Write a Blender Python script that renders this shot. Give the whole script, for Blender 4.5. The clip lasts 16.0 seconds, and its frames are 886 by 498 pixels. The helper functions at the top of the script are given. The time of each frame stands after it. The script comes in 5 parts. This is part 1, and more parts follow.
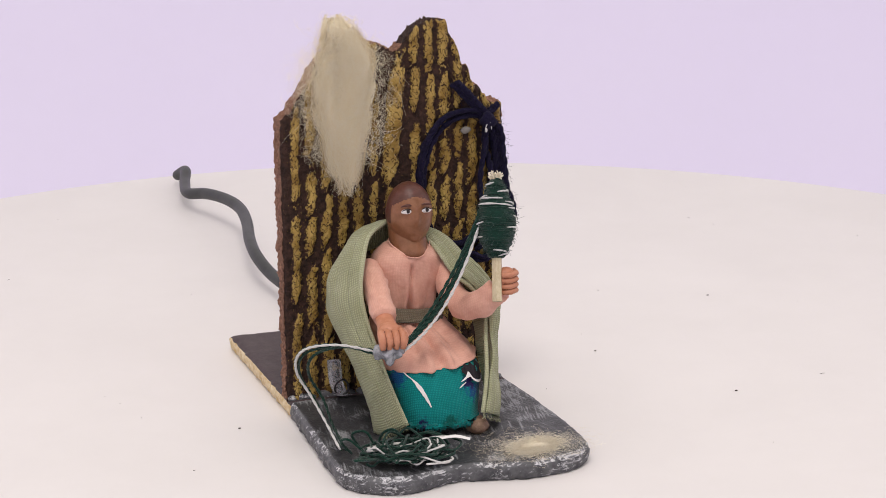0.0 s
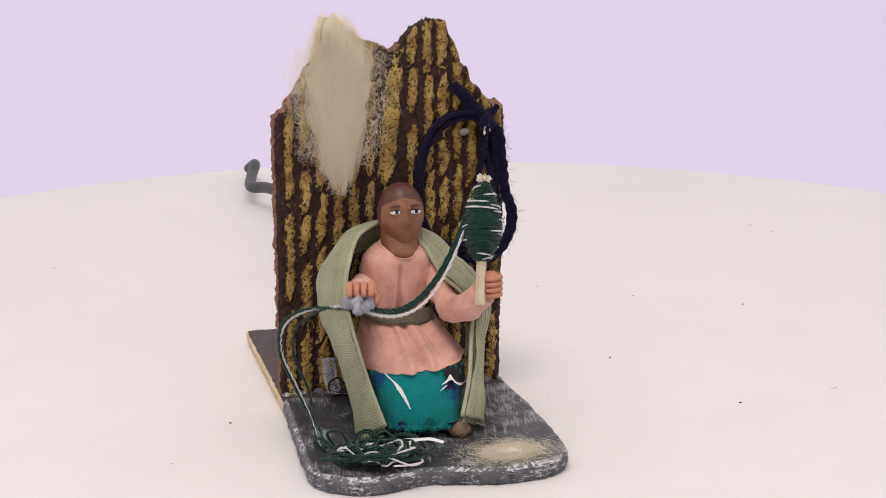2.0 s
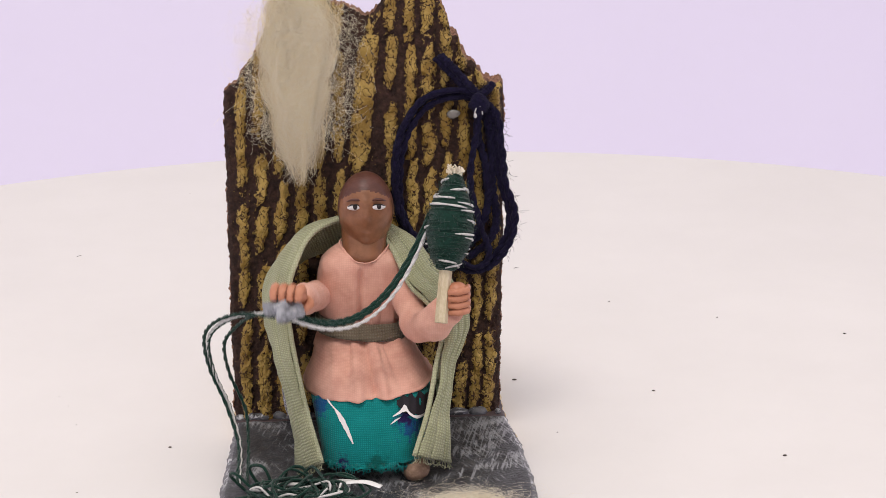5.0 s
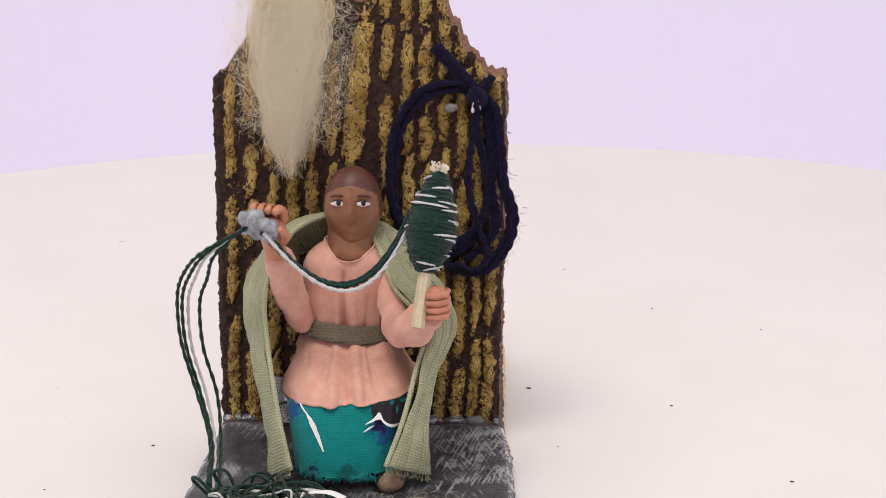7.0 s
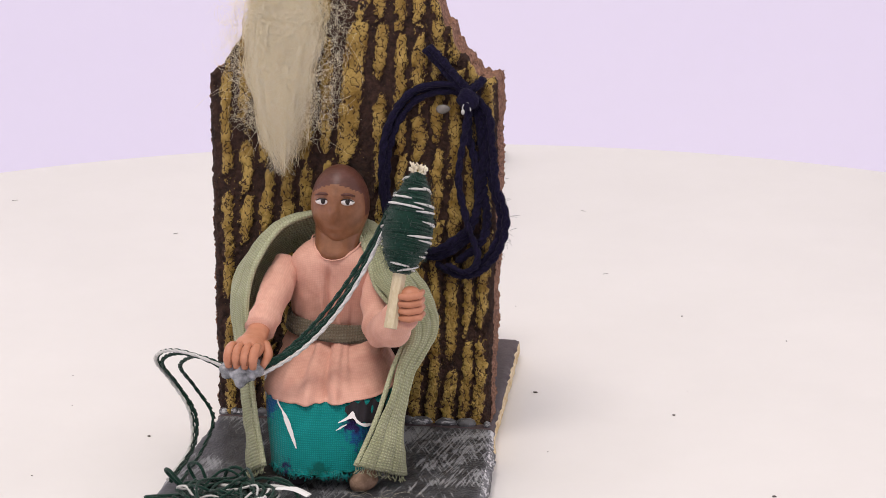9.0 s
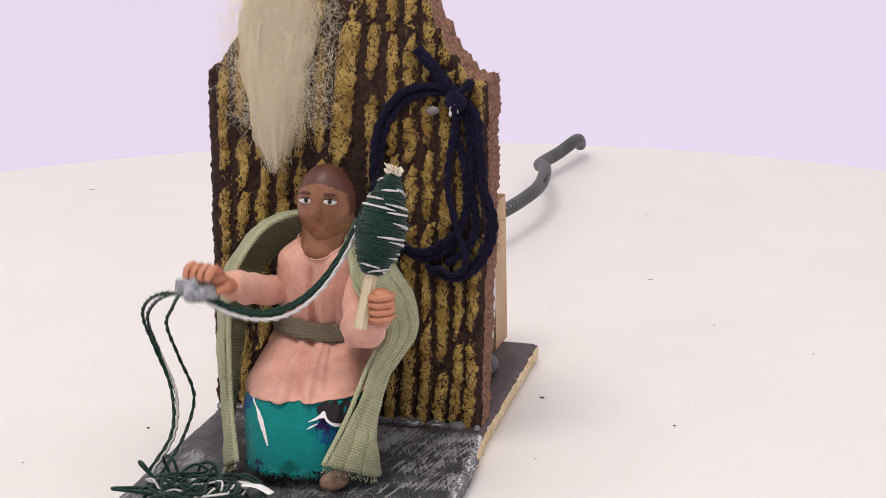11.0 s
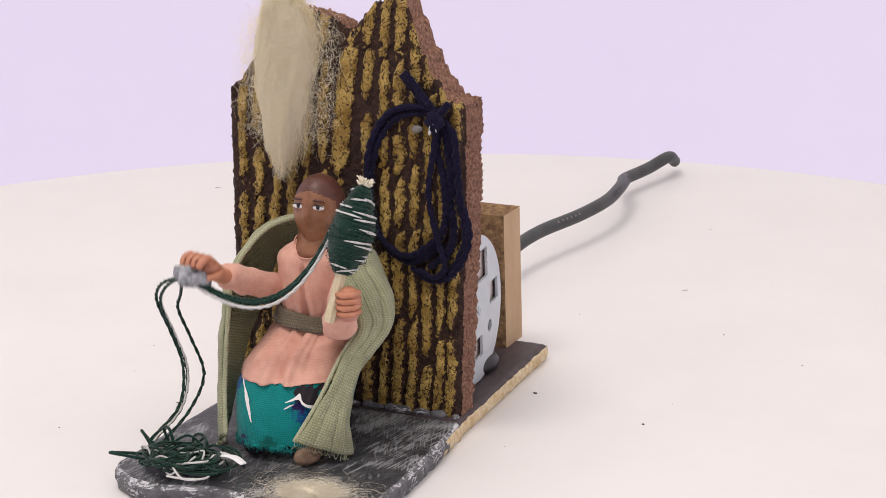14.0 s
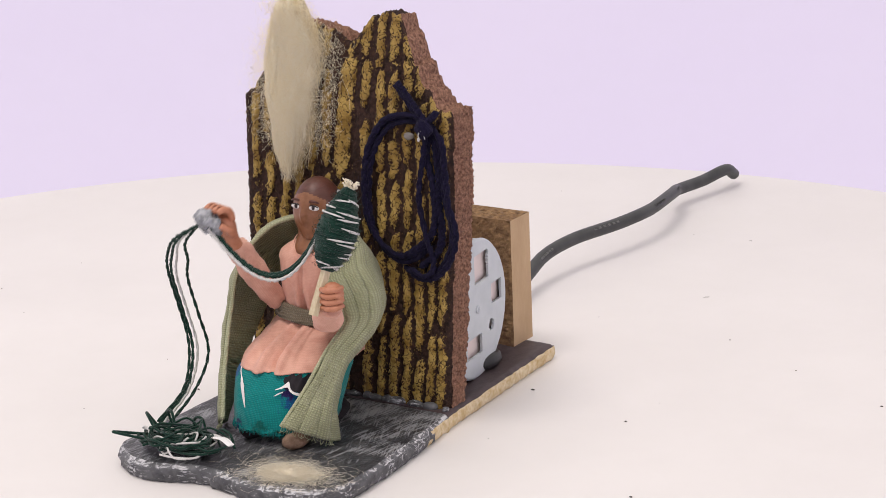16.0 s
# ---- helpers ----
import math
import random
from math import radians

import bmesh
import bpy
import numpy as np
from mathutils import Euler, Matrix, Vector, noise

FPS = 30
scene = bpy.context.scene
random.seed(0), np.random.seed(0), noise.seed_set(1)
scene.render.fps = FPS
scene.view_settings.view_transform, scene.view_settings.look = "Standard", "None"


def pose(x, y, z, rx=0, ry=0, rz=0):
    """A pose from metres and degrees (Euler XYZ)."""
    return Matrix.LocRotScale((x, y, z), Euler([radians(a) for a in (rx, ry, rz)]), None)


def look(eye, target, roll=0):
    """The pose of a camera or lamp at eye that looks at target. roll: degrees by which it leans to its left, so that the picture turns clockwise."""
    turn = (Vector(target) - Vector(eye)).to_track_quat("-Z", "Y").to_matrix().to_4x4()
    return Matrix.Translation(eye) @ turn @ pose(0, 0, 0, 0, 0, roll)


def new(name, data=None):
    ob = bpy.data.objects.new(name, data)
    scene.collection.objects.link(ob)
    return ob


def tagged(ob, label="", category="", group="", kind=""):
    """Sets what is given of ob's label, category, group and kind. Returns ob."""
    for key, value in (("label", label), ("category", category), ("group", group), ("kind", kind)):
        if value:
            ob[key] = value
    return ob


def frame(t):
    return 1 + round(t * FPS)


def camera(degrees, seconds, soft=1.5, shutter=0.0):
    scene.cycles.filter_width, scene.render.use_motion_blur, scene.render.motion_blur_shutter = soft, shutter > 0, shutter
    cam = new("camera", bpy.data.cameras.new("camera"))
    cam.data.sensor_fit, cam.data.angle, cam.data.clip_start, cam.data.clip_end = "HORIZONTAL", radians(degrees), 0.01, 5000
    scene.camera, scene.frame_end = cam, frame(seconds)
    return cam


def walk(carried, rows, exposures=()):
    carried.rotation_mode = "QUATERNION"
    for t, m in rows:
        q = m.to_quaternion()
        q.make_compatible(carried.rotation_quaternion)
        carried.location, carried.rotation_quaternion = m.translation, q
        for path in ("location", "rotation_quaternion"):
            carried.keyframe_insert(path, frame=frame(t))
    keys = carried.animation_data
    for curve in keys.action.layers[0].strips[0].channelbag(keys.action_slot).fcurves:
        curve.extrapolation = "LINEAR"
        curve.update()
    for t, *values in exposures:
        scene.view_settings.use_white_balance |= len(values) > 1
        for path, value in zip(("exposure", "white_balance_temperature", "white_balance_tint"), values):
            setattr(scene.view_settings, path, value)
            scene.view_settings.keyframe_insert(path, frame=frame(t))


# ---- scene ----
cam = camera(20.3, 16.0, soft=0.8, shutter=0.5)

PATH = [
    (0, (-0.255, -0.793, 0.308), (0.369, 1.018, -0.268), 0.3),
    (0.5, (-0.238, -0.799, 0.304), (0.348, 1.028, -0.262), 0.5),
    (1, (-0.214, -0.804, 0.307), (0.318, 1.037, -0.267), 0.3),
    (1.5, (-0.189, -0.812, 0.309), (0.285, 1.043, -0.269), 0.1),
    (2, (-0.161, -0.816, 0.311), (0.251, 1.052, -0.272), -0.0),
    (2.5, (-0.135, -0.821, 0.31), (0.219, 1.06, -0.271), -0.2),
    (3, (-0.113, -0.824, 0.312), (0.191, 1.064, -0.273), -0.2),
    (3.5, (-0.092, -0.793, 0.298), (0.177, 1.103, -0.279), 0.1),
    (4, (-0.055, -0.752, 0.285), (0.137, 1.153, -0.292), -0.3),
    (6.5, (0.055, -0.666, 0.266), (-0.034, 1.24, -0.332), -0.7),
    (7, (0.074, -0.662, 0.265), (-0.068, 1.241, -0.331), -0.7),
    (7.5, (0.091, -0.662, 0.266), (-0.097, 1.238, -0.333), -0.7),
    (8, (0.11, -0.659, 0.266), (-0.131, 1.234, -0.332), -0.8),
    (8.5, (0.127, -0.656, 0.266), (-0.162, 1.231, -0.332), -0.8),
    (9, (0.144, -0.652, 0.265), (-0.193, 1.226, -0.331), -0.8),
    (11.5, (0.24, -0.625, 0.266), (-0.365, 1.185, -0.333), -1.3),
    (12, (0.258, -0.618, 0.267), (-0.397, 1.174, -0.334), -1.4),
    (12.5, (0.277, -0.608, 0.269), (-0.432, 1.161, -0.338), -1.5),
    (13, (0.302, -0.622, 0.273), (-0.452, 1.131, -0.325), -1.6),
    (13.5, (0.329, -0.638, 0.279), (-0.47, 1.097, -0.315), -1.7),
    (14, (0.358, -0.654, 0.287), (-0.486, 1.06, -0.305), -1.7),
    (14.5, (0.389, -0.67, 0.291), (-0.5, 1.024, -0.29), -1.8),
    (15, (0.414, -0.674, 0.297), (-0.518, 0.997, -0.287), -1.9),
    (15.5, (0.435, -0.663, 0.293), (-0.546, 0.982, -0.281), -2.2),
    (16, (0.456, -0.65, 0.293), (-0.577, 0.964, -0.281), -2.3),
]
walk(cam, [(t, look(eye, target, roll)) for t, eye, target, roll in PATH], exposures=[(0, -0.07), (3.5, -0.05), (6.5, 0.03), (16, 0.03)])

# ---- light ----
world = bpy.data.worlds.new("studio")
scene.world = world
world.use_nodes = True
world.node_tree.nodes["Background"].inputs[0].default_value = (1.0, 0.929, 0.922, 1)
world.node_tree.nodes["Background"].inputs[1].default_value = 0.90


def area_lamp(name, eye, target, size, power, colour):
    data = bpy.data.lights.new(name, "AREA")
    data.shape, data.size, data.energy, data.color = "DISK", size, power, colour
    ob = new(name, data)
    ob.matrix_world = look(eye, target)
    return ob


area_lamp("softbox_lamp", (-0.22, -0.50, 1.75), (0, 0, 0), 0.7, 12.5, (1.0, 0.91, 0.86))


# ---- materials ----
def material(name, colour, second=None, scale=300.0, rough=0.7, bump=0.3, fine=1500.0, metal=0.0, spread=(0.35, 0.65), stretch=(1, 1, 1), sheen=0.0, depth=0.0004, spec=0.4):
    """Two-scale noise between two colours, with fine relief."""
    m = bpy.data.materials.new(name)
    m.use_nodes = True
    nt = m.node_tree
    b = nt.nodes["Principled BSDF"]
    b.inputs["Roughness"].default_value, b.inputs["Metallic"].default_value = rough, metal
    b.inputs["Specular IOR Level"].default_value = spec
    b.inputs["Sheen Weight"].default_value = sheen
    co = nt.nodes.new("ShaderNodeTexCoord")
    mp = nt.nodes.new("ShaderNodeMapping")
    mp.inputs["Scale"].default_value = stretch
    nt.links.new(co.outputs["Object"], mp.inputs[0])
    n1 = nt.nodes.new("ShaderNodeTexNoise")
    n1.inputs["Scale"].default_value, n1.inputs["Detail"].default_value = scale, 6
    n1.inputs["Roughness"].default_value = 0.65
    nt.links.new(mp.outputs[0], n1.inputs["Vector"])
    ramp = nt.nodes.new("ShaderNodeValToRGB")
    ramp.color_ramp.elements[0].position, ramp.color_ramp.elements[1].position = spread
    ramp.color_ramp.elements[0].color = (*colour, 1)
    ramp.color_ramp.elements[1].color = (*(second or colour), 1)
    nt.links.new(n1.outputs["Fac"], ramp.inputs[0])
    nt.links.new(ramp.outputs[0], b.inputs["Base Color"])
    n2 = nt.nodes.new("ShaderNodeTexNoise")
    n2.inputs["Scale"].default_value, n2.inputs["Detail"].default_value = fine, 4
    nt.links.new(mp.outputs[0], n2.inputs["Vector"])
    bp = nt.nodes.new("ShaderNodeBump")
    bp.inputs["Strength"].default_value, bp.inputs["Distance"].default_value = bump, depth
    nt.links.new(n2.outputs["Fac"], bp.inputs["Height"])
    nt.links.new(bp.outputs[0], b.inputs["Normal"])
    return m


def cloth(name, colour, second, pitch, rough=0.9, diagonal=False, mottled=140.0, strength=0.6, gap=0.72, along=""):
    """Woven cloth: two crossing thread waves as relief and faint darker gaps."""
    m = material(name, colour, second, mottled, rough, 0.0, sheen=0.15, spec=0.15)
    nt = m.node_tree
    b = nt.nodes["Principled BSDF"]
    co = nt.nodes.new("ShaderNodeTexCoord")
    warp = nt.nodes.new("ShaderNodeTexNoise")
    warp.inputs["Scale"].default_value = 300
    nt.links.new(co.outputs["Object"], warp.inputs["Vector"])
    source = co.outputs["Object"]
    if along:
        at = nt.nodes.new("ShaderNodeAttribute")
        at.attribute_name = along
        source = at.outputs["Vector"]
    bend = nt.nodes.new("ShaderNodeVectorMath")
    bend.operation = "MULTIPLY_ADD"
    bend.inputs[1].default_value = (0.0006, 0.0006, 0.0006)
    nt.links.new(warp.outputs["Color"], bend.inputs[0])
    nt.links.new(source, bend.inputs[2])
    waves = []
    for axis in ("X", "Z"):
        w = nt.nodes.new("ShaderNodeTexWave")
        w.wave_type, w.bands_direction = "BANDS", "DIAGONAL" if diagonal and axis == "X" else axis
        w.inputs["Scale"].default_value = 0.314 / pitch
        w.inputs["Distortion"].default_value = 0.3
        nt.links.new(bend.outputs[0], w.inputs["Vector"])
        waves.append(w)
    mul = nt.nodes.new("ShaderNodeMath")
    mul.operation = "MULTIPLY"
    nt.links.new(waves[0].outputs["Fac"], mul.inputs[0])
    nt.links.new(waves[1].outputs["Fac"], mul.inputs[1])
    bp = nt.nodes.new("ShaderNodeBump")
    bp.inputs["Strength"].default_value, bp.inputs["Distance"].default_value = strength, 0.0003
    nt.links.new(mul.outputs[0], bp.inputs["Height"])
    nt.links.new(bp.outputs[0], b.inputs["Normal"])
    mix = nt.nodes.new("ShaderNodeMix")
    mix.data_type, mix.blend_type = "RGBA", "MULTIPLY"
    rng = nt.nodes.new("ShaderNodeMapRange")
    rng.inputs["From Max"].default_value = 0.6
    rng.inputs["To Min"].default_value, rng.inputs["To Max"].default_value = 1.0, 0.0
    nt.links.new(mul.outputs[0], rng.inputs[0])
    nt.links.new(rng.outputs[0], mix.inputs[0])
    ramp = next(n for n in nt.nodes if n.type == "VALTORGB")
    nt.links.new(ramp.outputs[0], mix.inputs[6])
    mix.inputs[7].default_value = (gap, gap, gap, 1)
    nt.links.new(mix.outputs[2], b.inputs["Base Color"])
    return m


def per_strand(m, dark, light):
    """Each loose fibre takes a tone of its own."""
    nt = m.node_tree
    geo = nt.nodes.new("ShaderNodeNewGeometry")
    ramp = nt.nodes.new("ShaderNodeValToRGB")
    ramp.color_ramp.elements[0].color, ramp.color_ramp.elements[1].color = (*dark, 1), (*light, 1)
    nt.links.new(geo.outputs["Random Per Island"], ramp.inputs[0])
    nt.links.new(ramp.outputs[0], nt.nodes["Principled BSDF"].inputs["Base Color"])
    return m


TABLE = material("white_table", (0.735, 0.715, 0.70), (0.765, 0.745, 0.73), 14, 0.55, 0.05, 700, spec=0.3)
WALL = material("lilac_wall", (0.79, 0.75, 0.905), (0.81, 0.77, 0.915), 1.2, 0.85, 0.05, 60, spec=0.1)
FLOOR = material("studio_floor", (0.62, 0.58, 0.6), (0.68, 0.64, 0.66), 3, 0.7, 0.1, 80)


def brushed(name, dark, mid, pale, cover, rough, strokes, reach=0.45):
    """Dark paint with pale dry-brush strokes in several directions; strokes: turn, length and width scales, threshold."""
    m = material(name, dark, mid, 240, rough, 0.7, 1100, spread=(0.34, 0.70))
    nt = m.node_tree
    b = nt.nodes["Principled BSDF"]
    src = b.inputs["Base Color"].links[0].from_socket
    co = nt.nodes.new("ShaderNodeTexCoord")
    patch = nt.nodes.new("ShaderNodeTexNoise")
    patch.inputs["Scale"].default_value, patch.inputs["Detail"].default_value = 75, 3
    nt.links.new(co.outputs["Object"], patch.inputs["Vector"])
    for turn, along, across, level in strokes:
        mp = nt.nodes.new("ShaderNodeMapping")
        mp.vector_type = "TEXTURE"
        mp.inputs["Rotation"].default_value = (0, 0, radians(turn))
        mp.inputs["Scale"].default_value = (1 / along, 1 / across, 1 / across)
        nt.links.new(co.outputs["Object"], mp.inputs[0])
        n = nt.nodes.new("ShaderNodeTexNoise")
        n.inputs["Scale"].default_value, n.inputs["Detail"].default_value = 1.0, 5
        n.inputs["Roughness"].default_value, n.inputs["Distortion"].default_value = 0.62, 0.5
        nt.links.new(mp.outputs[0], n.inputs["Vector"])
        add = nt.nodes.new("ShaderNodeMath")
        add.operation = "MULTIPLY_ADD"
        add.inputs[1].default_value = reach
        nt.links.new(patch.outputs["Fac"], add.inputs[0])
        nt.links.new(n.outputs["Fac"], add.inputs[2])
        rng = nt.nodes.new("ShaderNodeMapRange")
        rng.inputs["From Min"].default_value, rng.inputs["From Max"].default_value = level, level + 0.10
        rng.inputs["To Max"].default_value = cover
        nt.links.new(add.outputs[0], rng.inputs[0])
        mix = nt.nodes.new("ShaderNodeMix")
        mix.data_type = "RGBA"
        nt.links.new(rng.outputs[0], mix.inputs[0])
        nt.links.new(src, mix.inputs[6])
        mix.inputs[7].default_value = (*pale, 1)
        src = mix.outputs[2]
    nt.links.new(src, b.inputs["Base Color"])
    return m


SLAB = brushed("grey_brushed_paint", (0.024, 0.0245, 0.028), (0.066, 0.068, 0.074), (0.36, 0.37, 0.385), 0.62, 0.42, ((80, 95, 1300, 0.985), (112, 110, 1500, 1.01)), reach=0.85)
SLAB_RIM = brushed("dry_brushed_pale_rim", (0.06, 0.062, 0.068), (0.16, 0.165, 0.175), (0.62, 0.63, 0.645), 0.9, 0.5, ((20, 260, 700, 0.755), (100, 260, 700, 0.775)))
SLAB_EDGE = brushed("grey_white_chipped_paint", (0.05, 0.052, 0.058), (0.14, 0.143, 0.15), (0.56, 0.57, 0.585), 0.9, 0.55, ((8, 230, 900, 0.805), (75, 300, 900, 0.84)))
HARDBOARD = material("dark_hardboard", (0.055, 0.038, 0.042), (0.08, 0.058, 0.06), 220, 0.6, 0.3, 1200)
RAW_EDGE = material("cream_raw_fibre", (0.55, 0.40, 0.19), (0.78, 0.68, 0.48), 380, 0.9, 1.0, 1200)
BARK_EDGE = material("pink_brown_cork", (0.10, 0.042, 0.026), (0.50, 0.275, 0.18), 900, 0.95, 1.0, 1500, spread=(0.34, 0.74), depth=0.0012)
CHIP = material("brown_chipboard", (0.095, 0.05, 0.026), (0.34, 0.21, 0.10), 420, 0.9, 1.0, 1100, spread=(0.3, 0.68))
MDF = material("tan_fibreboard", (0.46, 0.315, 0.18), (0.52, 0.365, 0.215), 160, 0.75, 0.25, 1500, stretch=(1, 1, 0.25))
ZINC = material("grey_zinc_plate", (0.50, 0.545, 0.575), (0.56, 0.60, 0.63), 90, 0.45, 0.1, 900, metal=0.25)
MOTOR_CASE = material("pale_motor_case", (0.70, 0.60, 0.57), (0.74, 0.65, 0.62), 100, 0.6, 0.05)
RUBBER = material("dark_grey_rubber", (0.035, 0.037, 0.038), (0.055, 0.057, 0.058), 120, 0.48, 0.1, 1500)
BLACK = material("black_plastic", (0.015, 0.015, 0.017), (0.025, 0.025, 0.027), 200, 0.4, 0.1)
PRINT = material("pale_cable_print", (0.22, 0.22, 0.22), (0.28, 0.28, 0.28), 900, 0.6, 0.0)
SKIN = material("brown_painted_face", (0.185, 0.076, 0.034), (0.275, 0.122, 0.060), 240, 0.36, 0.3, 600)
SKIN_LIGHT = material("orange_brown_painted_skin", (0.46, 0.185, 0.10), (0.56, 0.255, 0.155), 300, 0.45, 0.2, 900)
FOOT = material("dusty_brown_foot", (0.16, 0.095, 0.06), (0.30, 0.20, 0.135), 500, 0.7, 0.6, 1200)
CREASE = material("dark_skin_crease", (0.20, 0.07, 0.035), (0.26, 0.10, 0.05), 400, 0.5, 0.1)
HAIR = material("dark_brown_painted_hair", (0.078, 0.028, 0.020), (0.112, 0.042, 0.030), 260, 0.4, 0.3, 800, stretch=(1, 1, 3))
WHITE_PAINT = material("white_paint", (0.72, 0.70, 0.68), (0.78, 0.76, 0.74), 400, 0.5, 0.1)
DARK_PAINT = material("dark_paint", (0.012, 0.008, 0.008), (0.02, 0.012, 0.012), 400, 0.35, 0.1)
TUNIC = cloth("peach_cotton", (0.65, 0.345, 0.26), (0.74, 0.43, 0.33), 0.00050, gap=0.93, strength=0.14, mottled=260.0)
BELT = cloth("khaki_webbing", (0.155, 0.13, 0.088), (0.21, 0.18, 0.125), 0.00075, strength=0.9)
CLOAK = cloth("sage_green_weave", (0.40, 0.42, 0.245), (0.475, 0.495, 0.31), 0.00070, strength=0.9, gap=0.66, along="thread")
HEM = cloth("sage_green_hem", (0.45, 0.47, 0.29), (0.52, 0.54, 0.35), 0.00070, strength=0.8, gap=0.75)
UNDER = material("black_undercloth_and_filler", (0.012, 0.01, 0.014), (0.02, 0.016, 0.02), 300, 0.9, 0.3)
GREEN_YARN = material("bottle_green_yarn", (0.0025, 0.021, 0.014), (0.007, 0.047, 0.031), 1500, 0.85, 0.9, 3500, sheen=0.2, spec=0.15)
WHITE_YARN = material("white_yarn", (0.58, 0.58, 0.56), (0.72, 0.72, 0.70), 1500, 0.85, 0.8, 3500, spec=0.15)
NAVY_YARN = material("navy_wool_yarn", (0.005, 0.0042, 0.016), (0.016, 0.013, 0.040), 1300, 0.95, 1.0, 2600, sheen=0.04, spec=0.1, depth=0.0006)
WOOL = material("raw_cream_wool", (0.84, 0.76, 0.57), (0.93, 0.87, 0.71), 300, 0.75, 0.8, 1800, sheen=0.3, spec=0.3)
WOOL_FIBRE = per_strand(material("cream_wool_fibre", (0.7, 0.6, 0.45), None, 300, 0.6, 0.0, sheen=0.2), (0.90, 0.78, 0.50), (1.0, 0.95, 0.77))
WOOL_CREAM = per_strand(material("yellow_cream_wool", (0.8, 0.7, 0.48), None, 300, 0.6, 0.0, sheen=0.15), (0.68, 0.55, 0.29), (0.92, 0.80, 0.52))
# tan of raw wool, also the painted shade of the gaps between locks
WOOL_TAN = per_strand(material("tan_unwashed_shaded_wool", (0.5, 0.42, 0.28), None, 300, 0.7, 0.0, sheen=0.1), (0.40, 0.31, 0.16), (0.66, 0.54, 0.33))
WOOL_CORE = material("tan_shaded_wool_core", (0.40, 0.33, 0.20), (0.66, 0.57, 0.39), 420, 0.85, 1.0, 1400, stretch=(3, 1, 0.5), sheen=0.2, spec=0.2)
WOOL_WISP = per_strand(material("pale_wool_wisp", (0.7, 0.66, 0.6), None, 300, 0.6, 0.0, sheen=0.2), (0.72, 0.63, 0.44), (1.0, 0.96, 0.82))
STRAW = material("pale_stick_wood", (0.50, 0.42, 0.26), (0.64, 0.56, 0.39), 260, 0.7, 0.4, 900, stretch=(4, 4, 0.3))
STONE = material("grey_translucent_glue", (0.13, 0.14, 0.155), (0.42, 0.435, 0.46), 360, 0.14, 0.9, 420, depth=0.0010)
PAPER = material("white_paper", (0.76, 0.76, 0.75), (0.8, 0.8, 0.79), 200, 0.7, 0.1)
DUST = material("dark_dust", (0.06, 0.05, 0.045), (0.12, 0.1, 0.09), 900, 0.9, 0.2)
WIRE = material("dark_wire", (0.03, 0.028, 0.03), (0.05, 0.045, 0.05), 500, 0.35, 0.1, metal=0.6)

CLEAR = material("clear_plastic", (0.75, 0.75, 0.78), (0.8, 0.8, 0.82), 300, 0.12, 0.2, 600)
CLEAR.node_tree.nodes["Principled BSDF"].inputs["Transmission Weight"].default_value = 0.75


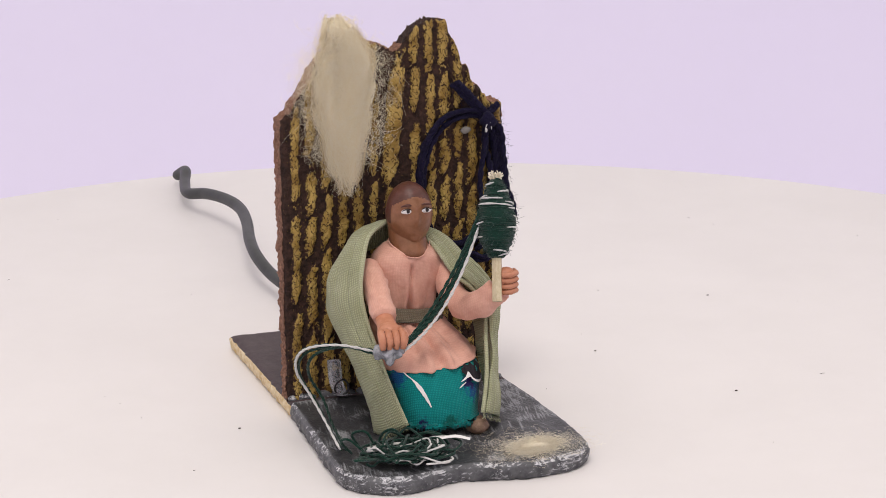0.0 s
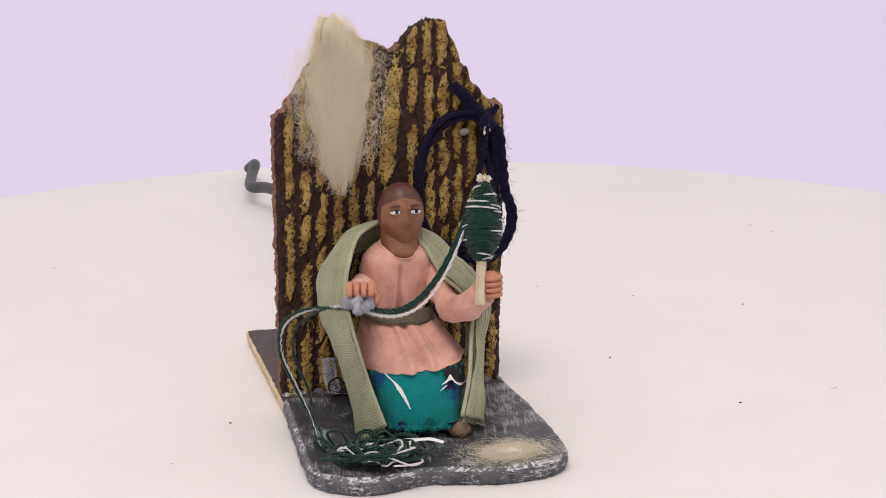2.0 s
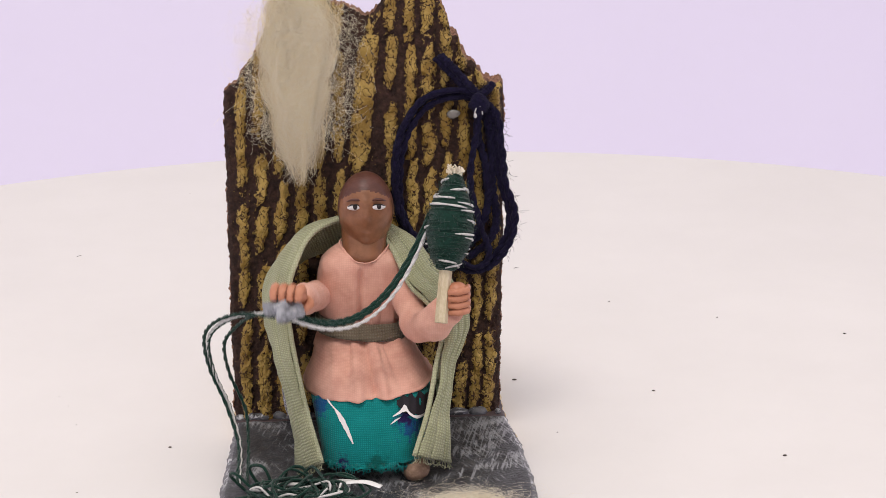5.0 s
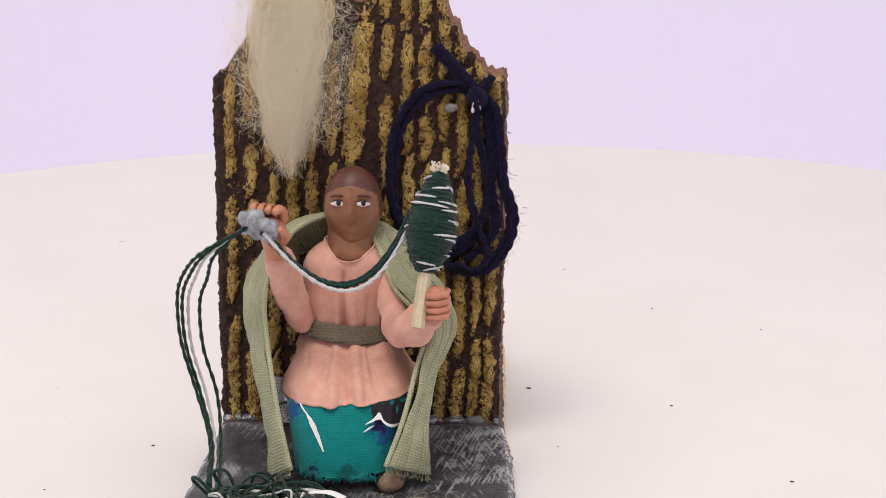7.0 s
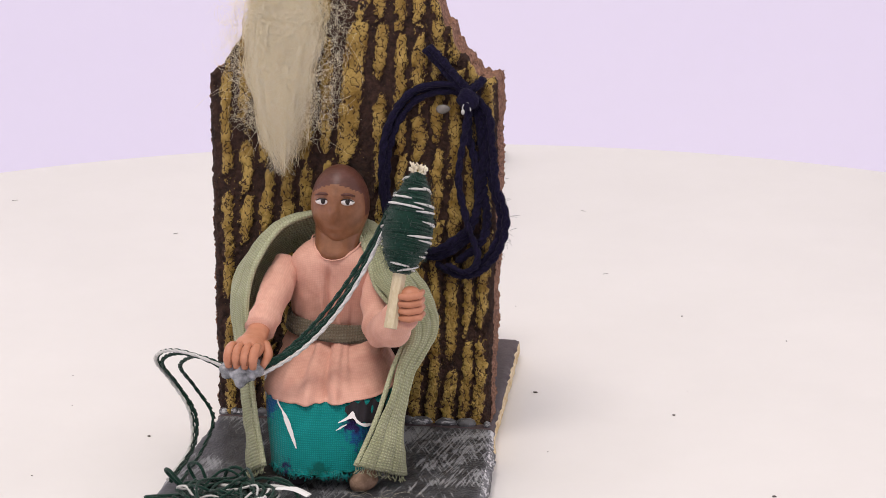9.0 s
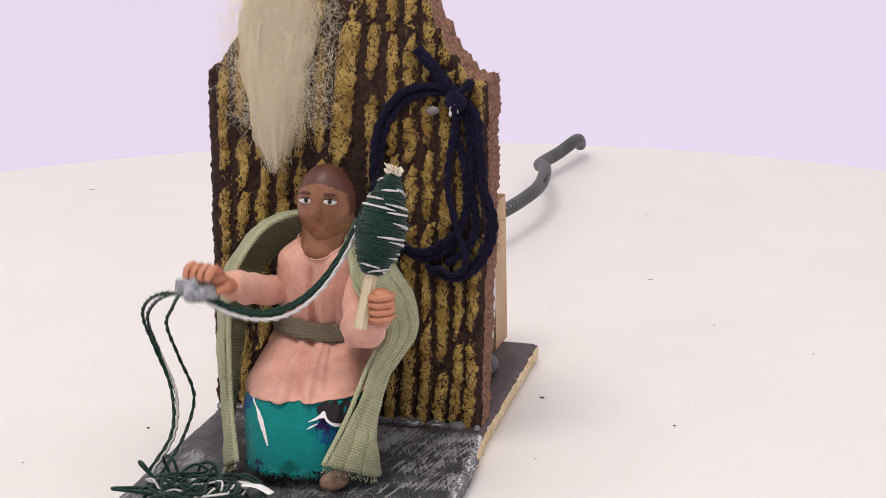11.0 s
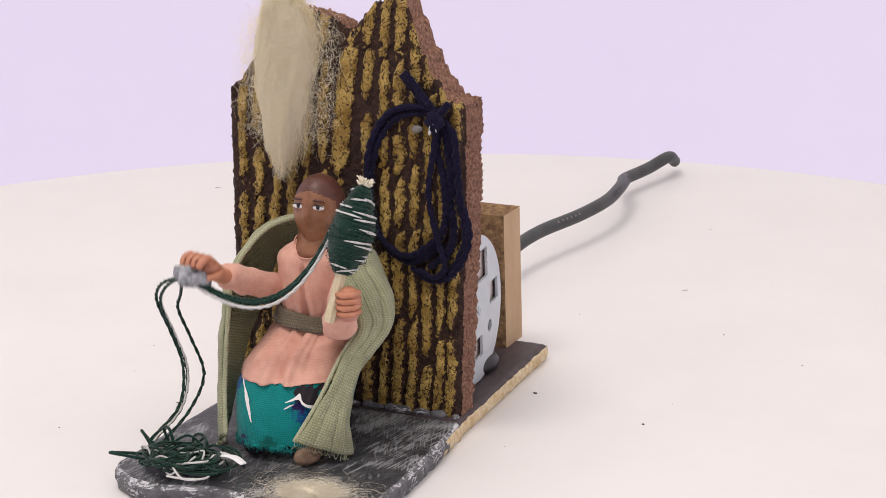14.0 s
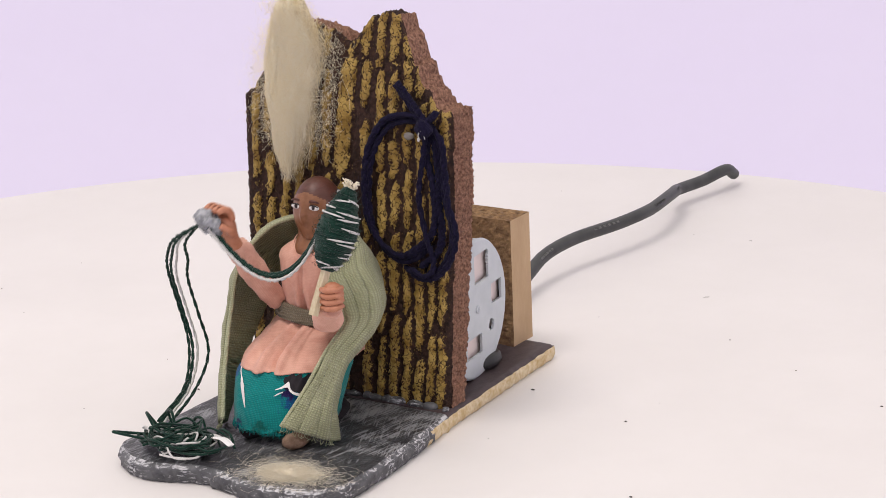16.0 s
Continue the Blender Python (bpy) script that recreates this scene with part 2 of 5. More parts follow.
def bark_material():
    """Dark cork with gold paint dragged over its ridges (attribute: height of the ridge)."""
    m = material("dark_bark", (0.014, 0.006, 0.004), (0.055, 0.026, 0.017), 520, 0.85, 1.0, 1250, depth=0.0011)
    nt = m.node_tree
    b = nt.nodes["Principled BSDF"]
    ramp = next(n for n in nt.nodes if n.type == "VALTORGB")
    at = nt.nodes.new("ShaderNodeAttribute")
    at.attribute_name = "ridge"
    co = nt.nodes.new("ShaderNodeTexCoord")
    mp = nt.nodes.new("ShaderNodeMapping")
    mp.inputs["Scale"].default_value = (1.0, 1.0, 0.75)
    nt.links.new(co.outputs["Object"], mp.inputs[0])
    chip = nt.nodes.new("ShaderNodeTexNoise")
    chip.inputs["Scale"].default_value, chip.inputs["Detail"].default_value = 1400, 6
    chip.inputs["Roughness"].default_value = 0.7
    nt.links.new(mp.outputs[0], chip.inputs["Vector"])
    mad = nt.nodes.new("ShaderNodeMath")
    mad.operation = "MULTIPLY_ADD"
    mad.inputs[1].default_value = 2.7
    nt.links.new(chip.outputs["Fac"], mad.inputs[0])
    nt.links.new(at.outputs["Fac"], mad.inputs[2])
    rng = nt.nodes.new("ShaderNodeMapRange")
    rng.inputs["From Min"].default_value, rng.inputs["From Max"].default_value = 1.76, 1.84
    nt.links.new(mad.outputs[0], rng.inputs[0])
    line = nt.nodes.new("ShaderNodeTexNoise")
    line.inputs["Scale"].default_value, line.inputs["Detail"].default_value = 520, 2
    nt.links.new(mp.outputs[0], line.inputs["Vector"])
    off = nt.nodes.new("ShaderNodeMath")
    off.operation = "SUBTRACT"
    off.inputs[1].default_value = 0.5
    nt.links.new(line.outputs["Fac"], off.inputs[0])
    mag = nt.nodes.new("ShaderNodeMath")
    mag.operation = "ABSOLUTE"
    nt.links.new(off.outputs[0], mag.inputs[0])
    crack = nt.nodes.new("ShaderNodeMapRange")
    crack.inputs["From Min"].default_value, crack.inputs["From Max"].default_value = 0.010, 0.030
    nt.links.new(mag.outputs[0], crack.inputs[0])
    paint = nt.nodes.new("ShaderNodeMath")
    paint.operation = "MULTIPLY"
    nt.links.new(rng.outputs[0], paint.inputs[0])
    nt.links.new(crack.outputs[0], paint.inputs[1])
    tone = nt.nodes.new("ShaderNodeTexNoise")
    tone.inputs["Scale"].default_value, tone.inputs["Detail"].default_value = 160, 4
    nt.links.new(co.outputs["Object"], tone.inputs["Vector"])
    gold = nt.nodes.new("ShaderNodeValToRGB")
    gold.color_ramp.elements[0].position, gold.color_ramp.elements[1].position = 0.35, 0.65
    gold.color_ramp.elements[0].color = (0.235, 0.137, 0.020, 1)
    gold.color_ramp.elements[1].color = (0.50, 0.345, 0.09, 1)
    nt.links.new(tone.outputs["Fac"], gold.inputs[0])
    mix = nt.nodes.new("ShaderNodeMix")
    mix.data_type = "RGBA"
    nt.links.new(paint.outputs[0], mix.inputs[0])
    nt.links.new(ramp.outputs[0], mix.inputs[6])
    nt.links.new(gold.outputs[0], mix.inputs[7])
    nt.links.new(mix.outputs[2], b.inputs["Base Color"])
    rough = nt.nodes.new("ShaderNodeMapRange")
    rough.inputs["To Min"].default_value, rough.inputs["To Max"].default_value = 0.9, 0.5
    nt.links.new(paint.outputs[0], rough.inputs[0])
    nt.links.new(rough.outputs[0], b.inputs["Roughness"])
    return m


GLUE = material("dull_clear_glue", (0.22, 0.20, 0.17), (0.32, 0.30, 0.27), 300, 0.2, 0.2, 600)
GLUE.node_tree.nodes["Principled BSDF"].inputs["Transmission Weight"].default_value = 0.4
BARK = bark_material()


def trouser_material():
    """Teal printed cotton with dark blue blots and dye patches."""
    m = cloth("teal_printed_cotton", (0.0, 0.215, 0.205), (0.004, 0.27, 0.255), 0.00055, gap=0.7, strength=0.5)
    nt = m.node_tree
    b = nt.nodes["Principled BSDF"]
    src = b.inputs["Base Color"].links[0].from_socket
    co = nt.nodes.new("ShaderNodeTexCoord")
    for place, radius, colour, amount in (((0.0115, -0.048, 0.0205), 0.0052, (0.008, 0.055, 0.20), 0.9), ((0.0105, -0.049, 0.0235), 0.0028, (0.02, 0.012, 0.075), 1.4), ((-0.0075, -0.0545, 0.0125), 0.0026, (0.01, 0.014, 0.07), 1.4), ((-0.0135, -0.044, 0.026), 0.0045, (0.008, 0.05, 0.22), 0.8), ((0.002, -0.054, 0.012), 0.0035, (0.0, 0.10, 0.085), 1.0)):
        d = nt.nodes.new("ShaderNodeVectorMath")
        d.operation = "DISTANCE"
        d.inputs[1].default_value = place
        nt.links.new(co.outputs["Object"], d.inputs[0])
        n = nt.nodes.new("ShaderNodeTexNoise")
        n.inputs["Scale"].default_value, n.inputs["Detail"].default_value = 650, 5
        nt.links.new(co.outputs["Object"], n.inputs["Vector"])
        mad = nt.nodes.new("ShaderNodeMath")
        mad.operation = "MULTIPLY_ADD"
        mad.inputs[1].default_value = radius * 2.2
        nt.links.new(n.outputs["Fac"], mad.inputs[0])
        nt.links.new(d.outputs["Value"], mad.inputs[2])
        rng = nt.nodes.new("ShaderNodeMapRange")
        rng.inputs["From Min"].default_value, rng.inputs["From Max"].default_value = radius * 1.55, radius * 2.05
        rng.inputs["To Min"].default_value, rng.inputs["To Max"].default_value = min(1, amount), 0
        nt.links.new(mad.outputs[0], rng.inputs[0])
        mix = nt.nodes.new("ShaderNodeMix")
        mix.data_type = "RGBA"
        nt.links.new(rng.outputs[0], mix.inputs[0])
        nt.links.new(src, mix.inputs[6])
        mix.inputs[7].default_value = (*colour, 1)
        src = mix.outputs[2]
    nt.links.new(src, b.inputs["Base Color"])
    return m


TROUSERS = trouser_material()


# ---- mesh helpers ----
def mesh_object(name, bm, mats, parent=None, label="", smooth=True):
    me = bpy.data.meshes.new(name)
    bmesh.ops.recalc_face_normals(bm, faces=bm.faces)
    bm.to_mesh(me)
    bm.free()
    for m in mats if isinstance(mats, (list, tuple)) else [mats]:
        me.materials.append(m)
    if smooth:
        me.polygons.foreach_set("use_smooth", [True] * len(me.polygons))
    ob = new(name, me)
    if parent:
        ob.parent = parent
    if label:
        ob["label"] = label
    return ob


def part(name, bm, mats, parent, label="", smooth=True):
    return mesh_object(name, bm, mats, parent, label, smooth)


def catmull(pts, n):
    """n + 1 points along a smooth curve through pts."""
    P = np.array(pts, float)
    P = np.vstack([2 * P[0] - P[1], P, 2 * P[-1] - P[-2]])
    out = []
    for k in range(n + 1):
        u = k / n * (len(P) - 3)
        i = min(int(u), len(P) - 4)
        f = u - i
        a, b, c, d = P[i:i + 4]
        out.append(0.5 * (2 * b + (c - a) * f + (2 * a - 5 * b + 4 * c - d) * f * f + (3 * b - a - 3 * c + d) * f ** 3))
    return np.array(out)


def loft(bm, rings, mat=0, closed=True, caps=True):
    """Faces between rings of points (each a list of the same length)."""
    vs = [[bm.verts.new(p) for p in r] for r in rings]
    n = len(vs[0])
    for a, b in zip(vs, vs[1:]):
        for i in range(n if closed else n - 1):
            f = bm.faces.new((a[i], a[(i + 1) % n], b[(i + 1) % n], b[i]))
            f.material_index = mat
    if caps and closed:
        for r in (vs[0], vs[-1]):
            bm.faces.new(r).material_index = mat
    return vs


def tube(bm, pts, radii, sides=8, mat=0, flat=1.0):
    """A tube along pts; radii: one number or one for each point."""
    P = [Vector(p) for p in pts]
    R = [radii] * len(P) if isinstance(radii, (int, float)) else list(radii)
    if len(R) != len(P):
        R = list(np.interp(np.linspace(0, 1, len(P)), np.linspace(0, 1, len(R)), R))
    side = None
    rings = []
    for i, p in enumerate(P):
        d = (P[min(i + 1, len(P) - 1)] - P[max(i - 1, 0)]).normalized()
        if side is None:
            side = d.cross(Vector((0, 0, 1)) if abs(d.z) < 0.9 else Vector((0, 1, 0))).normalized()
        side = (side - d * side.dot(d)).normalized()
        up = d.cross(side)
        rings.append([p + side * (R[i] * math.cos(a)) + up * (R[i] * flat * math.sin(a)) for a in (2 * math.pi * k / sides for k in range(sides))])
    return loft(bm, rings, mat)


def blob(bm, c, r, mat=0, rows=8, cols=12, rough=0.0, freq=300.0, turn=None):
    """An ellipsoid, uneven by rough (metres)."""
    c, rings = Vector(c), []
    for i in range(1, rows):
        t = math.pi * i / rows
        ring = []
        for k in range(cols):
            a = 2 * math.pi * k / cols
            d = Vector((math.sin(t) * math.cos(a), math.sin(t) * math.sin(a), math.cos(t)))
            p = Vector((d.x * r[0], d.y * r[1], d.z * r[2]))
            if turn:
                p = turn @ p
            if rough:
                p += d * rough * noise.noise((c + p) * freq)
            ring.append(c + p)
        rings.append(ring)
    vs = loft(bm, rings, mat, caps=False)
    for ring, z in ((vs[0], r[2]), (vs[-1], -r[2])):
        tip = Vector((0, 0, z * 0.99))
        v = bm.verts.new(c + (turn @ tip if turn else tip))
        for k in range(cols):
            bm.faces.new((ring[k], ring[(k + 1) % cols], v)).material_index = mat


def box(bm, lo, hi, mat=0, rough=0.0):
    x0, y0, z0 = lo
    x1, y1, z1 = hi
    v = [bm.verts.new(p) for p in ((x0, y0, z0), (x1, y0, z0), (x1, y1, z0), (x0, y1, z0), (x0, y0, z1), (x1, y0, z1), (x1, y1, z1), (x0, y1, z1))]
    for q in ((0, 3, 2, 1), (4, 5, 6, 7), (0, 1, 5, 4), (1, 2, 6, 5), (2, 3, 7, 6), (3, 0, 4, 7)):
        bm.faces.new([v[i] for i in q]).material_index = mat


def thing(name, label, category, at=(0, 0, 0), group="", kind=""):
    ob = new(name)
    ob.empty_display_size = 0.01
    ob.location = at
    return tagged(ob, label, category, group, kind)


# ---- room and table ----
CX, CY, RT = 0.017, -0.043, 0.3765


def disc(name, cx, cy, profile, mats, n=160):
    bm = bmesh.new()
    loft(bm, [[(cx + r * math.cos(2 * math.pi * k / n), cy + r * math.sin(2 * math.pi * k / n), z) for k in range(n)] for r, z in profile])
    return mesh_object(name, bm, mats)


top = disc("table_top", CX, CY, [(0.02, -0.022), (RT - 0.004, -0.022), (RT, -0.018), (RT, -0.003), (RT - 0.001, -0.001), (RT - 0.003, 0), (0.02, 0)], TABLE)
tagged(top, "round matt white table top with specks of dust", "table", kind="structure")
ped = disc("table_pedestal", CX, CY, [(0.16, -0.74), (0.16, -0.725), (0.035, -0.71), (0.035, -0.05), (0.09, -0.022)], TABLE, 48)
tagged(ped, "plain white pedestal under the round table", "table leg", kind="structure")
flo = disc("floor", 0, 0, [(0.01, -0.76), (2.4, -0.76), (2.4, -0.74), (0.01, -0.74)], FLOOR, 96)
tagged(flo, "plain pale studio floor", "floor", kind="structure")


def backdrop():
    """A seamless sweep that rises all round from the floor."""
    bm = bmesh.new()
    n = 128
    inner = catmull([(0.30, -0.735), (0.75, -0.70), (1.20, -0.52), (1.60, -0.22), (1.95, 0.20), (2.15, 0.65)], 30)
    prof = [(r, z) for r, z in inner] + [(2.20, 0.65), (2.20, -0.738), (0.30, -0.738)]
    vs = [[bm.verts.new((r * math.cos(2 * math.pi * k / n), r * math.sin(2 * math.pi * k / n), z)) for k in range(n)] for r, z in prof]
    for a, b in zip(vs, vs[1:] + vs[:1]):
        for k in range(n):
            bm.faces.new((a[k], a[(k + 1) % n], b[(k + 1) % n], b[k]))
    return tagged(mesh_object("wall_backdrop", bm, WALL), "plain seamless pale lilac studio backdrop sweep", "backdrop", kind="structure")


backdrop()

# ---- base ----
ZB = 0.006


def base_edge(u, y):
    """x of the plank's side at y; u is -1 or 1."""
    if u < 0:
        return float(np.interp(y, [-0.085, -0.06, -0.008, 0.075], [-0.0415, -0.041, -0.0395, -0.041]))
    return float(np.interp(y, [-0.085, -0.06, -0.03, 0.0, 0.075], [0.0465, 0.0465, 0.0445, 0.0415, 0.0375]))


def front_edge(x):
    return -0.0805 - 0.0035 * math.exp(-((x + 0.022) / 0.011) ** 2) - 0.0030 * math.exp(-((x - 0.022) / 0.014) ** 2) + 0.0016 * math.exp(-((x + 0.003) / 0.008) ** 2)


def plank(name, y0, y1, top_mat, side_mat, parent, label, front):
    """A stretch of the base plank from y0 (rear) to y1; front: its end is waved and has round corners."""
    bm = bmesh.new()
    nu, nv, r = 72, 72, 0.013
    grid = []
    for j in range(nv + 1):
        v = j / nv
        row = []
        for i in range(nu + 1):
            u = -1 + 2 * i / nu
            ym = y0 + (y1 - y0) * v
            x = base_edge(-1, ym) * (1 - u) / 2 + base_edge(1, ym) * (1 + u) / 2
            y = ym
            if front:
                fy = front_edge(x)
                corner = abs(u) * 0.0435
                inset = max(0.0, corner - (0.0435 - r))
                fy += r - math.sqrt(max(0.0, r * r - inset * inset))
                y = y0 + (fy - y0) * v
            edge = min(1 - abs(u), (1 - v) if front else 1, v if not front else 1)
            z = ZB - 0.0011 * max(0, 1 - edge / 0.03) ** 2 + 0.00025 * noise.noise(Vector((x * 260, y * 110, 1)))
            if edge == 0:
                x += 0.0006 * noise.noise(Vector((x * 350, y * 350, 3)))
                y += 0.0006 * noise.noise(Vector((x * 350, y * 350, 7)))
            row.append((x, y, z))
        grid.append(row)
    vs = [[bm.verts.new(p) for p in row] for row in grid]
    for j in range(nv):
        for i in range(nu):
            f = bm.faces.new((vs[j][i], vs[j][i + 1], vs[j + 1][i + 1], vs[j + 1][i]))
            if front and (min(i, nu - 1 - i) < 1 or j > nv - 3):
                f.material_index = 2
    loop = [vs[0][i] for i in range(nu + 1)] + [vs[j][nu] for j in range(1, nv + 1)] + [vs[nv][i] for i in range(nu - 1, -1, -1)] + [vs[j][0] for j in range(nv - 1, 0, -1)]
    prev = loop
    mid = Vector((0.001, (y0 + y1) / 2, 0))
    for z, s in ((0.0040, 0.0004), (0.0022, 0.0002), (0.0006, -0.0002), (0.0, -0.0009)):
        ring = []
        for w in loop:
            d = (Vector((w.co.x, w.co.y, 0)) - mid).normalized()
            k = s + 0.0007 * noise.noise(Vector((w.co.x * 420, w.co.y * 420, z * 600)))
            if (not front and abs(w.co.y - y1) < 1e-3) or (front and abs(w.co.y - y0) < 1e-3):
                k = 0
            ring.append(bm.verts.new((w.co.x + d.x * k, w.co.y + d.y * k, z)))
        for i in range(len(loop)):
            f = bm.faces.new((prev[i], prev[(i + 1) % len(loop)], ring[(i + 1) % len(loop)], ring[i]))
            w = loop[i].co
            bare = front and w.x > 0.03 and w.y > -0.017 + 0.006 * noise.noise(Vector((0, w.y * 300, z * 700)))
            f.material_index = 3 if bare else 1
        prev = ring
    bm.faces.new(prev).material_index = 1
    return part(name, bm, [top_mat, side_mat, SLAB_RIM, RAW_EDGE], parent, label)


base = thing("display_base", "small plank base painted as grey stone, partly bare hardboard", "base")
plank("painted_ground", -0.004, -0.083, SLAB, SLAB_EDGE, base, "grey brushed paint with chipped pale wavy edge", True)
plank("bare_rear_board", 0.075, -0.004, HARDBOARD, RAW_EDGE, base, "dark hardboard with raw cream fibre edges", False)

# ---- bark board ----
LEAN = 0.045
TOPLINE = [(-0.0397, 0.1088), (-0.038, 0.1096), (-0.0355, 0.1108), (-0.033, 0.1153), (-0.0298, 0.1196), (-0.026, 0.1266), (-0.019, 0.134), (-0.012, 0.134), (-0.0075, 0.1333), (-0.0046, 0.1326), (-0.0014, 0.1308), (0.0015, 0.1294), (0.0039, 0.1287), (0.005, 0.1306), (0.0058, 0.1322), (0.0086, 0.1343), (0.0112, 0.1374), (0.0132, 0.1382), (0.0165, 0.139), (0.022, 0.139), (0.0231, 0.1349), (0.0262, 0.1286), (0.0274, 0.1234), (0.0295, 0.1221), (0.0303, 0.1181), (0.0339, 0.1146), (0.0376, 0.1092), (0.0405, 0.1089), (0.0425, 0.1082)]
STRIPES = [(-0.0352, 1.6), (-0.0297, 1.9), (-0.0240, 2.0), (-0.0182, 1.9), (-0.0125, 1.8), (-0.0067, 1.8), (0.0010, 3.5), (0.0090, 1.9), (0.0148, 1.7), (0.0200, 2.0), (0.0252, 1.7), (0.0303, 1.9), (0.0352, 1.6), (0.0395, 1.7)]


def board_y(z, x=0.042):
    """Front of the board: it leans back and stands slightly askew."""
    return LEAN * z - 0.0018 * (0.042 - x) / 0.083 + 0.0026 * max(0.0, (z - 0.100) / 0.036) ** 1.4


def make_board():
    rnd = random.Random(5)
    cuts = []
    for i, (c, w) in enumerate(STRIPES):
        z, gaps = 0.006 + rnd.uniform(0.0, 0.006), []
        while z < 0.14:
            z += rnd.uniform(0.014, 0.036)
            gaps.append((z, rnd.uniform(0.0002, 0.0022)))
        if i == 6:
            gaps = [(0.030, 0.003), (0.052, 0.002), (0.082, 0.0012), (0.1225, 0.0022)]
        cuts.append(gaps)
    nx, nz = 250, 380
    xs = np.linspace(-0.0397, 0.0425, nx)
    tl = np.array(TOPLINE)
    fine = np.linspace(-0.0397, 0.0425, nx)
    raw = np.interp(fine, tl[:, 0], tl[:, 1]) - 0.0026
    wide = np.exp(-(np.arange(-24, 25) / 9.0) ** 2)
    even = np.convolve(np.pad(raw, 24, mode="edge"), wide / wide.sum(), mode="valid")
    bm = bmesh.new()
    lay = bm.verts.layers.float.new("ridge")

    def ridge(x, z):
        best = 0.0
        wob = 0.0009 * noise.noise(Vector((x * 30, 0, z * 70))) + 0.0004 * noise.noise(Vector((x * 60, 3, z * 420)))
        rag = noise.noise(Vector((x * 1000, 4, z * 620)))
        rag2 = noise.noise(Vector((x * 260, 9, z * 200)))
        lean = (z - 0.06) * 0.012
        for (c, w), gaps in zip(STRIPES, cuts):
            w *= 0.00086
            if c == 0.0010:
                lean2 = (z - 0.10) * 0.10 if z > 0.08 else -0.002
                w *= 0.72 if z > 0.083 else 0.5
            else:
                lean2 = lean
            d = abs(x - c - wob - lean2) / w
            if d > 1.5:
                continue
            v = 1.50 - d + 0.60 * rag + 0.38 * rag2 + (0.45 if c == 0.0010 and 0.084 < z < 0.121 else 0.0)
            for g, h in gaps:
                v -= 1.25 * math.exp(-((z - g - 0.003 * rag2 - (x - c) * 1.5) / (0.0009 + 0.9 * h)) ** 2)
            if abs(z - 0.1225 - 0.004 * rag2) < 0.0012 and x > 0.004:
                v -= 0.6
            best = max(best, min(1.0, max(0.0, v)))
        return best

    front, back = [], []
    for j in range(nz):
        s = j / (nz - 1)
        row, rowb = [], []
        for i, x in enumerate(xs):
            ragged = 0.0014 * noise.noise(Vector((x * 420, 2, 0))) + 0.0009 * noise.noise(Vector((x * 1100, 5, 0)))
            zt = float(np.interp(x, tl[:, 0], tl[:, 1])) - 0.0026 + ragged
            z = ZB - 0.001 + s * (zt - ZB + 0.001)
            xe = x
            if i in (0, nx - 1):
                xe += 0.0007 * noise.noise(Vector((i, 3, z * 140))) + 0.0004 * noise.noise(Vector((i, 8, z * 620))) + 0.0003 * noise.noise(Vector((i, 5, z * 2100)))
            # the slab narrows slightly towards its foot
            xe -= (0.0006 + 0.0022 * max(0.0, min(1.0, (0.075 - z) / 0.07))) * max(0.0, x / 0.0425)
            r = ridge(x, z)
            bump = 0.0005 * noise.noise(Vector((x * 500, 1, z * 300))) + 0.0003 * noise.noise(Vector((x * 1400, 1, z * 1000)))
            rim = min(x + 0.0397, 0.0425 - x, zt - z) / 0.0015
            soft = max(0.0, 1 - rim) ** 2 * 0.0012
            v = bm.verts.new((xe, board_y(z, x) + 0.0005 - 0.0013 * r - bump + soft, z))
            v[lay] = r
            row.append(v)
        front.append(row)
    for j in range(nz - 1):
        for i in range(nx - 1):
            bm.faces.new((front[j][i], front[j][i + 1], front[j + 1][i + 1], front[j + 1][i]))
    sawn = set(front[j][nx - 1] for j in range(nz))
    loop = [front[j][0] for j in range(nz)] + [front[nz - 1][i] for i in range(1, nx)] + [front[j][nx - 1] for j in range(nz - 2, -1, -1)]
    prev = loop
    rings = 9
    for k in range(1, rings + 1):
        ring = []
        for w in loop:
            deep = (0.0100 + 0.0030 * (w.co.x + 0.04) / 0.082) * min(1.0, 0.72 + 0.28 * w.co.z / 0.075)
            deep -= 0.0030 * max(0.0, (w.co.z - 0.100) / 0.036) ** 1.4
            y = board_y(w.co.z, w.co.x) + 0.0005 + deep * k / rings
            q = Vector((w.co.x * 600, y * 600, w.co.z * 600))
            n = 0.0005 * noise.noise(q * 0.37) + 0.0005 * noise.noise(q * 1.1) + 0.0004 * noise.noise(q * 2.7)
            side = -1 if w.co.x < -0.0385 and w.co.z < 0.101 else 1 if w in sawn else 0
            up = 0 if side else 1
            lip = w.co.z > 0.095 and not side
            drift = (float(np.interp(w.co.x, fine, even)) - float(np.interp(w.co.x, fine, raw))) * (0.85 if w.co.x > 0.0225 else 0.22) * k / rings if lip else 0.0
            v = bm.verts.new((w.co.x + side * n + (0.0002 * k / rings if side < 0 else 0), y, w.co.z + up * (1.6 * n - 0.0010 * k / rings) + drift))
            ring.append(v)
        for i in range(len(loop) - 1):
            f = bm.faces.new((prev[i], prev[i + 1], ring[i + 1], ring[i]))
            # the crest keeps its dark weathered bark
            f.material_index = 0 if 0.0055 < loop[i].co.x < 0.0208 and loop[i].co.z > 0.1275 else 1
        prev = ring
    bm.faces.new(prev).material_index = 1
    ob = mesh_object("bark_board", bm, [BARK, BARK_EDGE])
    return tagged(ob, "upright slab of dark cork bark with gold-painted ridges and jagged top", "bark board")


make_board()

